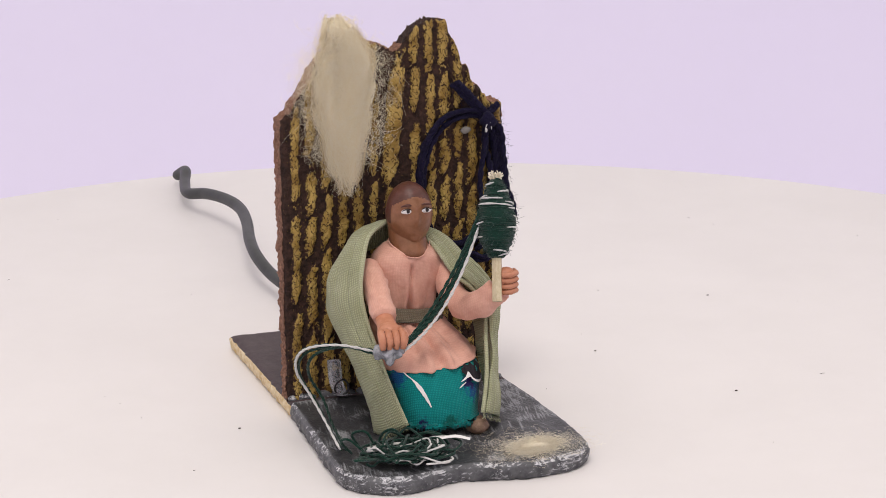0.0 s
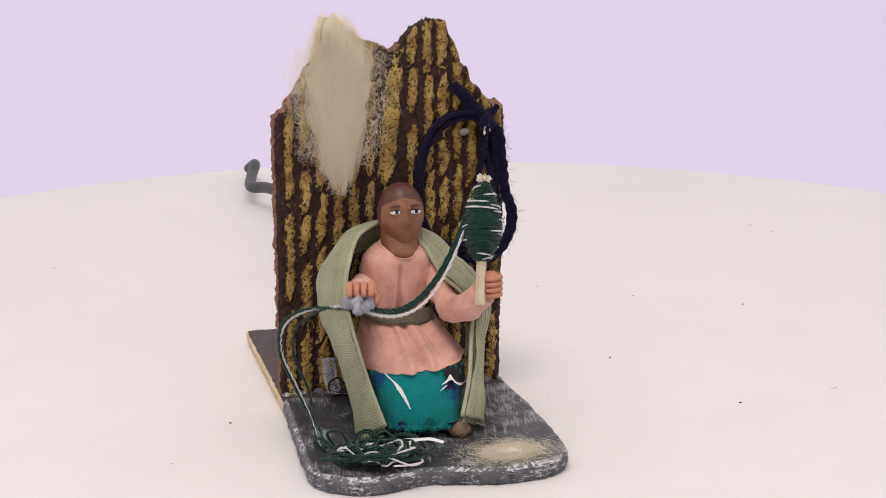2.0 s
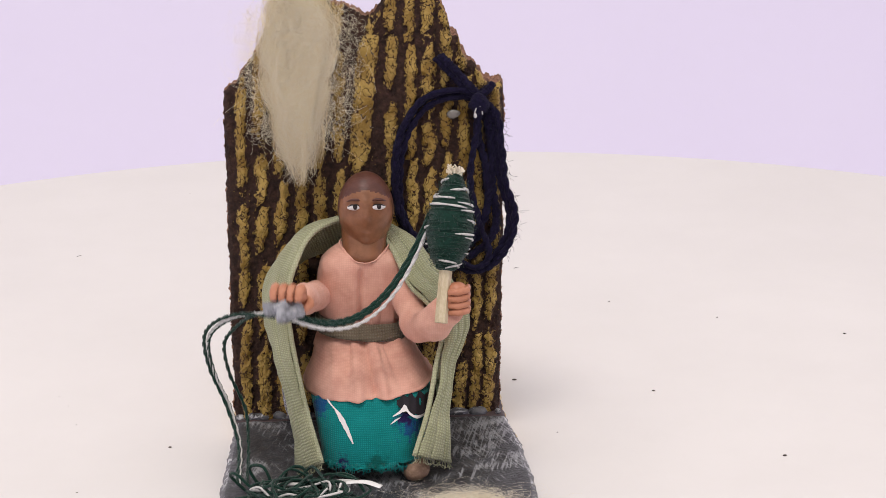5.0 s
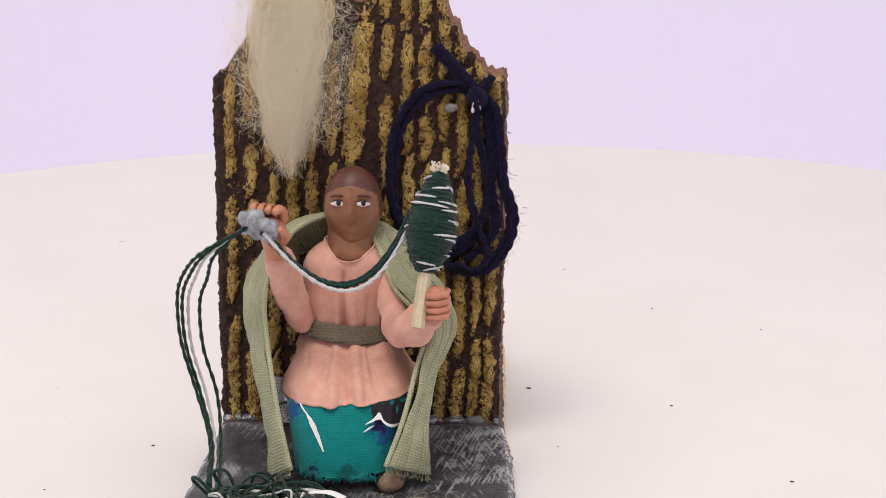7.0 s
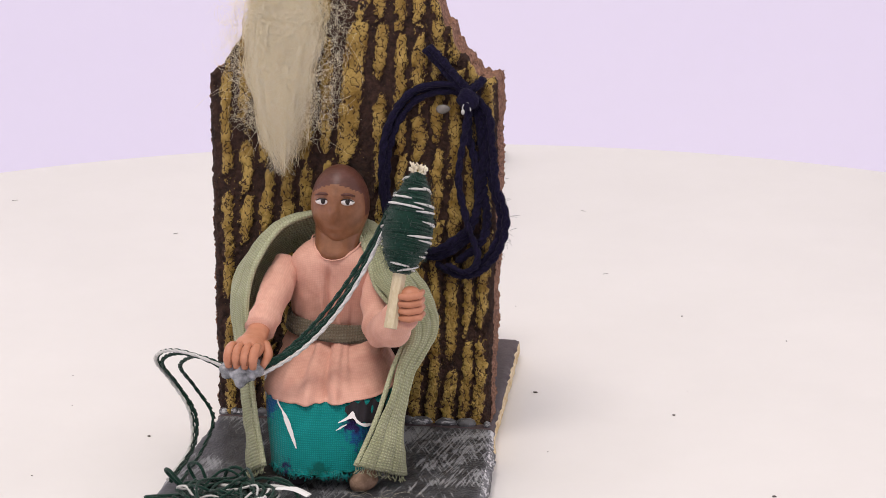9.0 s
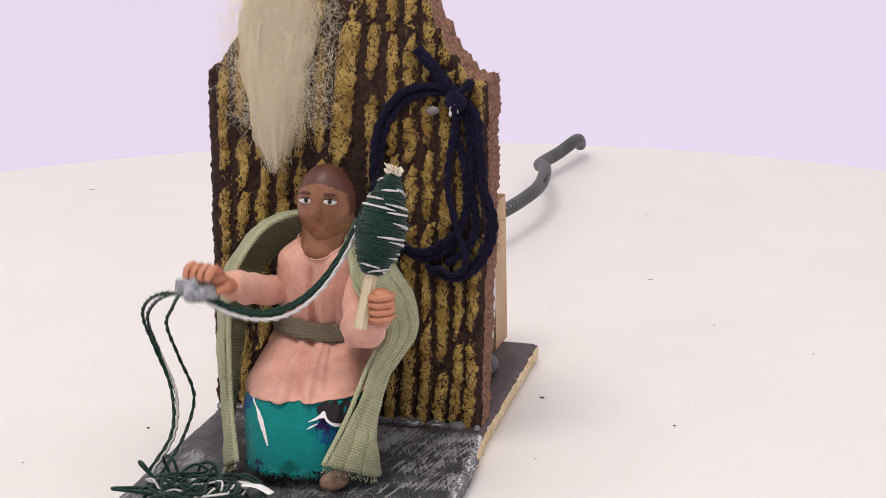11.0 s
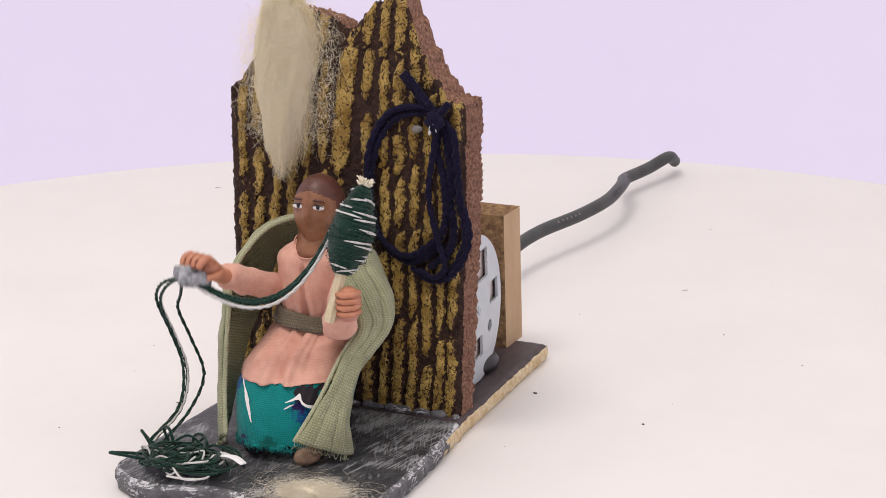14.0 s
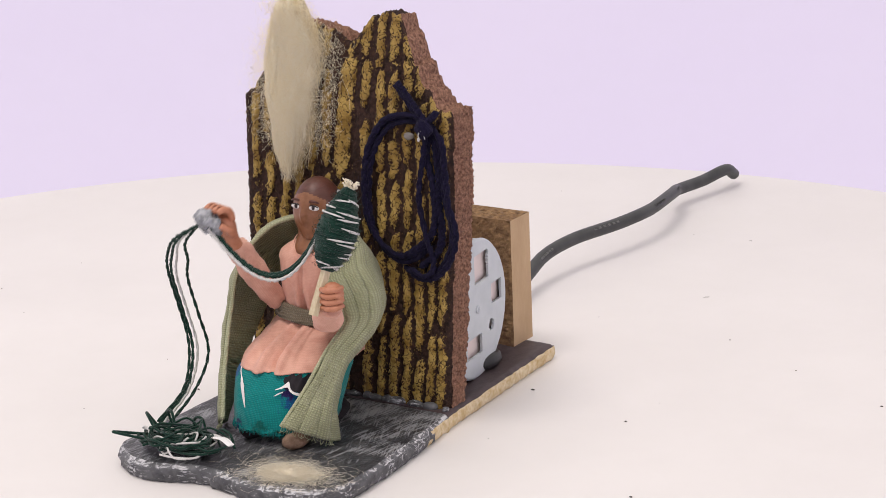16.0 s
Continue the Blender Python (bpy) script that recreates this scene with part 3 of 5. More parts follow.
# ---- motor, block and cable behind the board ----
def make_motor():
    mo = thing("gear_motor", "round grey zinc-plated gear motor standing on the base", "motor", (0, 0, 0))
    cx, cy, cz, R = 0.0320, 0.0320, 0.0305, 0.0242

    def at(x, r, a):
        return (x, cy + r * math.cos(a), cz + r * math.sin(a))
    bm = bmesh.new()
    n = 180
    rs = list(np.linspace(0.0006, 0.0236, 48)) + [R]
    slots = ((-0.0014, 0.0100, 0.0090, 0.0190), (0.0118, 0.0202, -0.0016, 0.0056), (-0.0092, 0.0030, -0.0160, -0.0092))

    def snapped(y, z):
        for y0, y1, z0, z1 in slots:
            if y0 - 0.0003 < y < y1 + 0.0003 and z0 - 0.0003 < z < z1 + 0.0003:
                y = min((y0, y1, y), key=lambda q: abs(q - y) if q != y else 0.0003)
                z = min((z0, z1, z), key=lambda q: abs(q - z) if q != z else 0.0003)
        return y, z
    vs = []
    for r in rs:
        row = []
        for k in range(n):
            y, z = r * math.cos(2 * math.pi * k / n), r * math.sin(2 * math.pi * k / n)
            if r < 0.0232:
                y, z = snapped(y, z)
            row.append(bm.verts.new((cx - (0.0007 if r == R else 0), cy + y, cz + z)))
        vs.append(row)
    for i in range(len(rs) - 1):
        for k in range(n):
            quad = (vs[i][k], vs[i][(k + 1) % n], vs[i + 1][(k + 1) % n], vs[i + 1][k])
            y, z = sum(v.co.y for v in quad) / 4 - cy, sum(v.co.z for v in quad) / 4 - cz
            if any(y0 < y < y1 and z0 < z < z1 for y0, y1, z0, z1 in slots) or (y - 0.0112) ** 2 + (z + 0.0088) ** 2 < 0.0021 ** 2:
                continue
            bm.faces.new(quad)
    bm.faces.new(vs[0])
    plate = part("cover_plate", bm, ZINC, mo, "grey zinc plate with punched slots", smooth=False)
    so = plate.modifiers.new("thickness", "SOLIDIFY")
    so.thickness, so.offset = 0.0009, 0
    bm = bmesh.new()
    loft(bm, [[at(x, r, 2 * math.pi * k / 48) for k in range(48)] for x, r in ((0.008, 0.0215), (0.008, 0.0225), (cx - 0.0016, 0.0225), (cx - 0.0016, 0.021))])
    part("motor_case", bm, MOTOR_CASE, mo, "pale pinkish inner case seen through slots")
    bm = bmesh.new()
    loft(bm, [[at(x, r, 2 * math.pi * k / 48) for k in range(48)] for x, r in ((cx - 0.014, R), (cx - 0.0006, R), (cx - 0.0006, R - 0.0006), (cx - 0.014, R - 0.0006))], caps=False)
    part("rim_band", bm, ZINC, mo)
    bm = bmesh.new()
    loft(bm, [[at(x, r, 2 * math.pi * k / 12) for k in range(12)] for x, r in ((cx, 0.0014), (cx + 0.0009, 0.0014), (cx + 0.0009, 0.0007), (cx + 0.0004, 0.0006))])
    part("hub", bm, ZINC, mo)
    bm = bmesh.new()
    tube(bm, catmull([(0.020, 0.030, 0.0105), (0.0285, 0.034, 0.0092), (0.0320, 0.041, 0.0088), (0.0310, 0.048, 0.0086), (0.022, 0.056, 0.0090)], 20), [0.0018, 0.0024, 0.0027, 0.0024, 0.0022], 12)
    part("cable_grommet", bm, BLACK, mo, "black rubber cable grommet")
    # the motor stands turned a little towards the board
    mo.matrix_world = Matrix.Translation((cx, cy, 0)) @ Matrix.Rotation(radians(7), 4, "Z") @ Matrix.Translation((-cx, -cy, 0))
    return mo


make_motor()


def make_block():
    bm = bmesh.new()
    x0, x1, y0, y1, z0, z1 = -0.008, 0.0268, 0.0650, 0.0782, ZB - 0.0002, 0.0525
    nx, nz = 60, 54

    def rough(p, n, a):
        q = Vector(p) * 520
        return Vector(p) + Vector(n) * (a * noise.noise(q) + a * 0.6 * noise.noise(q * 2.2))

    def face(o, u, v, n, nu, nv, a, m):
        o, u, v = Vector(o), Vector(u), Vector(v)
        g = [[bm.verts.new(rough(o + u * (i / nu) + v * (j / nv), n, a if 0 < i < nu and 0 < j < nv else 0)) for i in range(nu + 1)] for j in range(nv + 1)]
        for j in range(nv):
            for i in range(nu):
                bm.faces.new((g[j][i], g[j][i + 1], g[j + 1][i + 1], g[j + 1][i])).material_index = m
    dx, dy, dz = (x1 - x0, 0, 0), (0, y1 - y0, 0), (0, 0, z1 - z0)
    face((x0, y0, z0), dx, dz, (0, -1, 0), nx, nz, 0.0005, 0)
    face((x0, y1, z0), dx, dz, (0, 1, 0), 4, 4, 0.0, 1)
    face((x0, y0, z1), dx, dy, (0, 0, 1), nx, 20, 0.0007, 0)
    face((x0, y0, z0), dx, dy, (0, 0, -1), 2, 2, 0.0, 0)
    face((x1, y0, z0), dy, dz, (1, 0, 0), 8, 16, 0.00008, 1)
    face((x0, y0, z0), dy, dz, (-1, 0, 0), 4, 8, 0.0003, 0)
    bmesh.ops.remove_doubles(bm, verts=bm.verts, dist=0.00001)
    ob = mesh_object("wooden_block", bm, [CHIP, MDF], smooth=False)
    return tagged(ob, "rough brown chipboard block with a smooth tan side", "wood block")


make_block()


def make_cable():
    ca = thing("power_cable", "thick dark grey rubber power cable lying on the white table", "cable")
    pts = catmull([(0.004, 0.0815, 0.0120), (0.000, 0.100, 0.0085), (-0.0045, 0.120, 0.0070), (-0.0082, 0.136, 0.0084), (-0.0100, 0.1527, 0.0113), (-0.0079, 0.1726, 0.0128), (-0.0024, 0.1985, 0.0127), (0.0002, 0.2199, 0.0129), (-0.0017, 0.2376, 0.0127), (-0.0063, 0.2557, 0.0109), (-0.0115, 0.2700, 0.0079), (-0.0086, 0.2886, 0.0077), (-0.0049, 0.3030, 0.0093), (-0.0062, 0.3140, 0.0046)], 130)
    bm = bmesh.new()
    tube(bm, pts, 0.0025, 18)
    part("sheath", bm, RUBBER, ca)
    bm = bmesh.new()
    d = Vector(pts[-1]) - Vector(pts[-2])
    tube(bm, [Vector(pts[-1]) - d * 0.2, Vector(pts[-1]) + d * 0.25], 0.0022, 12)
    part("cut_end", bm, BLACK, ca)
    # faint print on the sheath
    k = 0
    for i in range(32, 100, 1):
        if (i // 6) % 3 == 0:
            p, q = Vector(pts[i]), Vector(pts[i + 1])
            d = (q - p).normalized()
            side = d.cross(Vector((0, 0, 1))).normalized()
            n = (side * 0.75 + Vector((0, 0, 1)) * 0.66).normalized()
            w = d.cross(n)
            bm = bmesh.new()
            c = p + n * 0.00252
            v = [bm.verts.new(c + d * (s * 0.0007) + w * (t * 0.0005)) for s, t in ((-1, -1), (1, -1), (1, 1), (-1, 1))]
            f = bm.faces.new(v)
            bmesh.ops.solidify(bm, geom=[f], thickness=0.0001)
            part("print_mark", bm, PRINT, ca)
    return ca


make_cable()

# ---- figurine ----
def ring(cx, cy, z, rx, ry, n=48, wave=0.0, waves=9, phase=0.0, power=2.0, tilt=0.0, jag=0.0, seed=0):
    out = []
    for k in range(n):
        a = 2 * math.pi * k / n
        c, s = math.cos(a), math.sin(a)
        e = 2 / power
        w = 1 + wave * math.sin(waves * a + phase) + 0.5 * wave * math.sin(waves * 1.7 * a + 2 * phase)
        x = rx * math.copysign(abs(c) ** e, c) * w
        y = ry * math.copysign(abs(s) ** e, s) * w
        dz = tilt * y + (jag * noise.noise(Vector((k * 0.9, seed, 0))) if jag else 0)
        out.append((cx + x, cy + y, z + dz))
    return out


def make_figurine():
    bm = bmesh.new()
    S, L, H, W, D, T, B, P, U, C = range(10)
    # trousers: teal cloth over the bent legs, frayed below
    rows = [(0.0335, 0.0, -0.0248, 0.014, 0.0085), (0.0305, 0.001, -0.0278, 0.0152, 0.012), (0.0285, 0.0012, -0.03, 0.0162, 0.0158), (0.0262, 0.0012, -0.0316, 0.0171, 0.017), (0.023, 0.0012, -0.0333, 0.0165, 0.0177), (0.018, 0.0012, -0.035, 0.0156, 0.0182), (0.014, 0.0012, -0.0363, 0.0149, 0.018), (0.0112, 0.0012, -0.037, 0.0146, 0.0177)]
    rr = catmull(rows, 26)
    rings = [ring(c[1], c[2], c[0], c[3], c[4], 120, 0.012 * (i / 26), 7, 1.0, 3.0) for i, c in enumerate(rr)]
    fray = ring(0.0012, -0.0373, 0.0104, 0.0146, 0.0179, 120, 0.014, 7, 1.0, 3.0, jag=0.0016, seed=3)
    rings.append([(x, y, z + (0.0012 if k % 2 else 0)) for k, (x, y, z) in enumerate(fray)])
    loft(bm, rings, P)
    # white print streak and folded light scrap on the trouser cloth
    def on_front(x, z):
        c = np.array([np.interp(z, rr[::-1, 0], rr[::-1, i]) for i in range(5)])
        u = min(0.999, abs((x - c[1]) / c[3]))
        return c[2] - c[4] * (1 - u ** 3.0) ** (1 / 3.0)
    def strip(path, widths, mat, lift=0.0004, upright=False):
        pts = catmull(path, 24)
        ws = np.interp(np.linspace(0, 1, 25), np.linspace(0, 1, len(widths)), widths)
        a, b = [], []
        for (x, z), w in zip(pts, ws):
            w *= 1 + 0.35 * noise.noise(Vector((x * 900, z * 900, 0)))
            for out, e in ((a, -w), (b, w)):
                sx, sz = (x, z - e) if upright else (x + e, z)
                out.append(bm.verts.new((sx, on_front(sx, sz) - lift, sz)))
        for i in range(24):
            bm.faces.new((a[i], b[i], b[i + 1], a[i + 1])).material_index = mat
    strip([(-0.0122, 0.0292), (-0.0103, 0.0272), (-0.0080, 0.0252), (-0.0058, 0.0215), (-0.0040, 0.0176)], [0.0002, 0.0003, 0.0003, 0.0008, 0.0006, 0.0002], W)
    strip([(0.0085, 0.0276), (0.0112, 0.0268), (0.0145, 0.0260), (0.0180, 0.0254)], [0.0004, 0.0016, 0.0024, 0.0024, 0.0018], U, 0.0016, True)
    strip([(0.0072, 0.0248), (0.0092, 0.0256), (0.0108, 0.0264), (0.0121, 0.0249), (0.0142, 0.0236), (0.0172, 0.0233)], [0.0001, 0.0003, 0.0008, 0.0004, 0.0003, 0.0004, 0.0002], W, 0.0021, True)
    strip([(0.0066, 0.0226), (0.0080, 0.0234), (0.0094, 0.0240)], [0.0001, 0.0003, 0.0001], W, 0.0008, True)
    # fringe of loose threads
    fr = random.Random(8)
    for k in range(150):
        x = fr.uniform(-0.0130, 0.0152)
        y = on_front(x, 0.0116) - 0.0001
        z = 0.0112 + 0.0006 * noise.noise(Vector((x * 500, 0, 0)))
        tube(bm, [(x, y, z + 0.0008), (x + fr.gauss(0, 0.0002), y - 0.0003, z - 0.0004), (x + fr.gauss(0, 0.0005), y - fr.uniform(0.0002, 0.0008), z - fr.uniform(0.0008, 0.0020))], 0.00011, 4, P)
    # tunic: chest, waist and flared skirt with folds
    rows = [(0.0640, 0.0000, -0.0145, 0.0070, 0.0060, 0), (0.0626, 0.0000, -0.0146, 0.0098, 0.0076, 0), (0.0600, -0.0003, -0.0148, 0.0122, 0.0086, 0.0), (0.0560, -0.0006, -0.0148, 0.0128, 0.0088, 0.006), (0.0500, -0.0010, -0.0145, 0.0124, 0.0086, 0.016), (0.0440, -0.0013, -0.0138, 0.0118, 0.0082, 0.028), (0.0400, -0.0014, -0.0140, 0.0116, 0.0082, 0.03), (0.0375, -0.0010, -0.0165, 0.0127, 0.0103, 0.045), (0.0345, -0.0002, -0.0212, 0.0147, 0.0164, 0.045), (0.0312, 0.0004, -0.0248, 0.0170, 0.0204, 0.035), (0.0282, 0.0006, -0.0264, 0.0188, 0.0220, 0.03)]
    rr2 = catmull(rows, 64)
    rings = []
    for c in rr2:
        r = ring(c[1], c[2], c[0], c[3], c[4], 240, c[5] * (0.6 if c[0] > 0.036 else 0.12), 8, 0.6, 2.3)
        out = []
        for k, (x, y, z) in enumerate(r):
            a = 360 * k / 240 - 270
            low = max(max(0.0, min(1.0, (0.0396 - z) / 0.003)), 0.25 * max(0.0, min(1.0, (0.052 - z) / 0.008)))
            hem = max(0.0, min(1.0, (0.0340 - z) / 0.006))
            deep = 0.0046 * math.exp(-((a - 3 - 300 * (0.036 - z)) / 3.0) ** 2) - 0.0030 * math.exp(-((a - 12 - 200 * (0.036 - z)) / 4.5) ** 2) - 0.0016 * math.exp(-((a + 6) / 4.0) ** 2)
            soft = 0.0018 * math.exp(-((a + 18) / 5.0) ** 2) - 0.0010 * math.exp(-((a + 7) / 5.0) ** 2) - 0.0010 * math.exp(-((a + 30) / 8.0) ** 2) + 0.0018 * math.exp(-((a - 30) / 5.0) ** 2)
            dent = low * (deep * (1 - 0.62 * hem) + soft * (1 - 0.85 * hem))
            crease = 0.0016 * math.exp(-((a + 1) / 1.8) ** 2) * max(0.0, min(1.0, (0.060 - z) / 0.004))
            wrinkle = 0.0008 * noise.noise(Vector((x * 200, y * 200, z * 120))) + 0.00016 * noise.noise(Vector((x * 560 + z * 300, y * 560, z * 400)))
            d = Vector((c[1] - x, c[2] - y, 0)).normalized() * (dent + crease + wrinkle)
            edge = max(0.0, (0.0295 - z) / 0.0012)
            out.append((x + d.x, y + d.y, z + min(1.0, edge) * (0.05 * x + 0.0004 * noise.noise(Vector((x * 500, y * 300, 0))))))
        rings.append(out)
    loft(bm, rings, T)
    # belt of coarse webbing
    band = []
    for z, cy, rx, ry in ((0.0384, -0.0156, 0.0122, 0.0098), (0.0386, -0.0157, 0.0135, 0.0111), (0.0396, -0.0150, 0.0133, 0.0104), (0.0412, -0.0145, 0.0131, 0.0099), (0.0424, -0.0143, 0.0129, 0.0097), (0.0426, -0.0142, 0.0120, 0.0088)):
        band.append(ring(-0.0013, cy, z, rx, ry, 72, 0.006, 8, 0.6, 2.3))
    band = [[(x, y, z - 0.10 * (x + 0.0013)) for x, y, z in r] for r in band]
    loft(bm, band, B, caps=False)
    # neck and head
    loft(bm, [ring(0.0004, cy, z, rx, ry, 32) for z, cy, rx, ry in ((0.0720, -0.0130, 0.0066, 0.0062), (0.0690, -0.0133, 0.0066, 0.0064), (0.0660, -0.0140, 0.0065, 0.0068), (0.0632, -0.0158, 0.0064, 0.0073), (0.0614, -0.0170, 0.0058, 0.0066), (0.0606, -0.0170, 0.0040, 0.0050))], S)
    rim = []
    for k in range(49):
        a = 2 * math.pi * k / 48
        front = max(0.0, -math.sin(a)) ** 1.5
        rim.append((0.0004 + 0.0072 * math.cos(a), -0.0155 + (0.0066 + 0.0016 * front) * math.sin(a), 0.0652 - 0.0042 * front + 0.0002 * noise.noise(Vector((k * 0.7, 0, 0)))))
    tube(bm, rim, 0.0002, 8, T)
    hc = Vector((0.0010, -0.0138, 0.0742))
    n, rings = 88, []
    for i in range(1, 64):
        t = math.pi * i / 64
        r = []
        for k in range(n):
            a = 2 * math.pi * k / n
            d = Vector((math.sin(t) * math.cos(a), math.sin(t) * math.sin(a), math.cos(t)))
            wide = 0.0081 * (1 - 0.11 * max(0, -d.z) ** 1.4)
            p = Vector((d.x * wide, d.y * 0.0088, d.z * 0.0112))
            if d.y < 0:
                nose = math.exp(-((p.x / 0.0011) ** 2 + ((p.z - 0.0003) / 0.0023) ** 2))
                brow = math.exp(-((p.z - 0.0044) / 0.0012) ** 2) * max(0, 1 - abs(p.x) / 0.0060)
                eye = math.exp(-(((abs(p.x) - 0.0034) / 0.0017) ** 2 + ((p.z - 0.0027) / 0.0012) ** 2))
                chin = math.exp(-((p.x / 0.0030) ** 2 + ((p.z + 0.0085) / 0.0022) ** 2))
                lips = math.exp(-((p.x / 0.0022) ** 2 + ((p.z + 0.0048) / 0.0008) ** 2))
                p.y -= 0.0012 * nose + 0.0004 * brow - 0.0005 * eye + 0.0013 * chin + 0.0003 * lips
            r.append(hc + p)
        rings.append(r)
    vs = loft(bm, rings, S)
    for f in {f for r in vs for v in r for f in v.link_faces}:
        m = f.calc_center_median() - hc
        line = 0.0074 - 0.0040 * (m.x / 0.0078) ** 2
        f.material_index = H if m.z > line or m.y > 0.0005 - 0.12 * m.z or (m.y > -0.0030 and m.z > -0.002) else S
    for sx in (-1, 1):
        ex = hc + Vector((0.0034 * sx + 0.0002, -0.0083 + 0.0007, 0.0029))
        blob(bm, ex, (0.0021, 0.0008, 0.00090), W, 8, 16)
        blob(bm, ex + Vector((0.0002, -0.00042, 0.00012)), (0.00078, 0.00055, 0.00076), D, 8, 12)
        tube(bm, [ex + Vector((a, b, c)) for a, b, c in ((-0.0018, -0.0002, 0.0003), (-0.0008, -0.0006, 0.0009), (0.0008, -0.0006, 0.0009), (0.0018, -0.0002, 0.0003))], 0.00018, 6, D)
        tube(bm, [ex + Vector((a, b, c)) for a, b, c in ((-0.0021, 0.0002, 0.0017), (-0.0008, -0.0004, 0.0023), (0.0008, -0.0004, 0.0023), (0.0021, 0.0002, 0.0017))], [0.0002, 0.0004, 0.0004, 0.0002], 6, H)
    # resting arm that holds the distaff
    before = set(bm.verts)
    tube(bm, catmull([(0.0100, -0.0150, 0.0585), (0.0124, -0.0210, 0.0520), (0.0150, -0.0300, 0.0450), (0.0192, -0.0378, 0.0468), (0.0236, -0.0416, 0.0530)], 34), [0.0028, 0.0042, 0.0050, 0.0050, 0.0042], 32, T)
    bm.normal_update()
    for v in [v for v in bm.verts if v not in before]:
        v.co += v.normal * (0.0013 * noise.noise(v.co * 190) + 0.0003 * noise.noise(v.co * 460))
    fist = Vector((0.0256, -0.0430, 0.0564))
    blob(bm, fist + Vector((0, -0.0004, 0)), (0.0039, 0.0036, 0.0048), L, 12, 18, turn=Matrix.Rotation(0.25, 3, "Y"))
    for i in range(4):
        z = 0.0031 - 0.0020 * i
        tube(bm, [fist + Vector(p) for p in ((0.0034, 0.0005, z), (0.0030, -0.0028, z), (0.0005, -0.0040, z - 0.0002), (-0.0022, -0.0033, z - 0.0003))], [0.0008, 0.00105, 0.00105, 0.0008], 8, L)
        if i:
            tube(bm, [fist + Vector(p) for p in ((0.0030, -0.0030, z + 0.0011), (0.0008, -0.0042, z + 0.0010), (-0.0016, -0.0038, z + 0.0009))], 0.00032, 5, C)
    # feet under the trouser hem, one black, and a flat black filler below the body
    blob(bm, (0.0132, -0.0500, 0.0084), (0.0040, 0.0060, 0.0030), 10, 8, 14, 0.0006)
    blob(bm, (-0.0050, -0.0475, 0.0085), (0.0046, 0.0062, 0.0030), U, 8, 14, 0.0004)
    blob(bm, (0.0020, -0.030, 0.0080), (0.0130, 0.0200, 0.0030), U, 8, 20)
    ob = mesh_object("figurine", bm, [SKIN, SKIN_LIGHT, HAIR, WHITE_PAINT, DARK_PAINT, TUNIC, BELT, TROUSERS, UNDER, CREASE, FOOT])
    return tagged(ob, "small seated painted clay figurine in peach tunic and teal trousers", "figurine")


figurine = make_figurine()


def make_arm():
    """The swinging arm: it points along -y from its shoulder pin."""
    bm = bmesh.new()
    tube(bm, catmull([(0.0004, 0.0042, 0.0006), (0, 0.0020, 0), (0, -0.006, -0.0004), (0, -0.014, -0.0004), (0.0002, -0.0240, 0.0002)], 26), [0.0019, 0.0035, 0.0041, 0.0043, 0.0043, 0.0040], 28, 0)
    bm.normal_update()
    for v in bm.verts:
        v.co += v.normal * (0.0008 * noise.noise(v.co * 230) + 0.0004 * noise.noise(v.co * 600))
    bmesh.ops.translate(bm, vec=(0, 0.0085, 0), verts=bm.verts)
    arm = part("arm", bm, TUNIC, figurine, "swinging arm in a peach cloth sleeve")
    bm = bmesh.new()
    tube(bm, catmull([(0, -0.0205, 0.0002), (0.0001, -0.025, 0.0006), (0.0002, -0.030, 0.0018)], 12), [0.0032, 0.0034, 0.0040], 16, 0, 0.8)
    blob(bm, (0.0002, -0.0315, 0.0020), (0.0045, 0.0048, 0.0034), 0, 10, 16)
    for i in range(4):
        x = -0.0036 + 0.0024 * i
        tube(bm, catmull([(x, -0.0330, 0.0040), (x * 1.05, -0.0365, 0.0048), (x * 1.02, -0.0392, 0.0034), (x, -0.0400, 0.0012)], 12), [0.0012, 0.00145, 0.0014, 0.0010], 8, 0)
        if i:
            tube(bm, [(x - 0.0012, -0.0345, 0.0052), (x - 0.0012, -0.0385, 0.0050), (x - 0.0012, -0.0410, 0.0030)], 0.0003, 5, 1)
    tube(bm, catmull([(0.0038, -0.028, 0.0010), (0.0056, -0.0320, 0.0000), (0.0048, -0.0362, -0.0012)], 10), [0.0014, 0.0014, 0.0010], 8, 0)
    for v in bm.verts:
        v.co = Vector((0.95 * v.co.x, -0.0232 + 0.84 * (v.co.y + 0.0205), 0.95 * v.co.z - 0.0004))
    bmesh.ops.translate(bm, vec=(0, 0.0085, 0), verts=bm.verts)
    part("palm", bm, [SKIN_LIGHT, CREASE], arm, "orange-brown painted clay palm and fingers")
    bm = bmesh.new()
    blob(bm, (-0.0008, -0.0375, -0.0020), (0.0054, 0.0036, 0.0030), 0, 20, 32, 0.0024, 420)
    blob(bm, (0.0018, -0.0362, -0.0026), (0.0030, 0.0030, 0.0024), 0, 14, 22, 0.0018, 420)
    bmesh.ops.translate(bm, vec=(0, 0.0085, 0), verts=bm.verts)
    part("grip_lump", bm, STONE, arm, "grey translucent lump gripping the yarn")
    return arm


arm = make_arm()

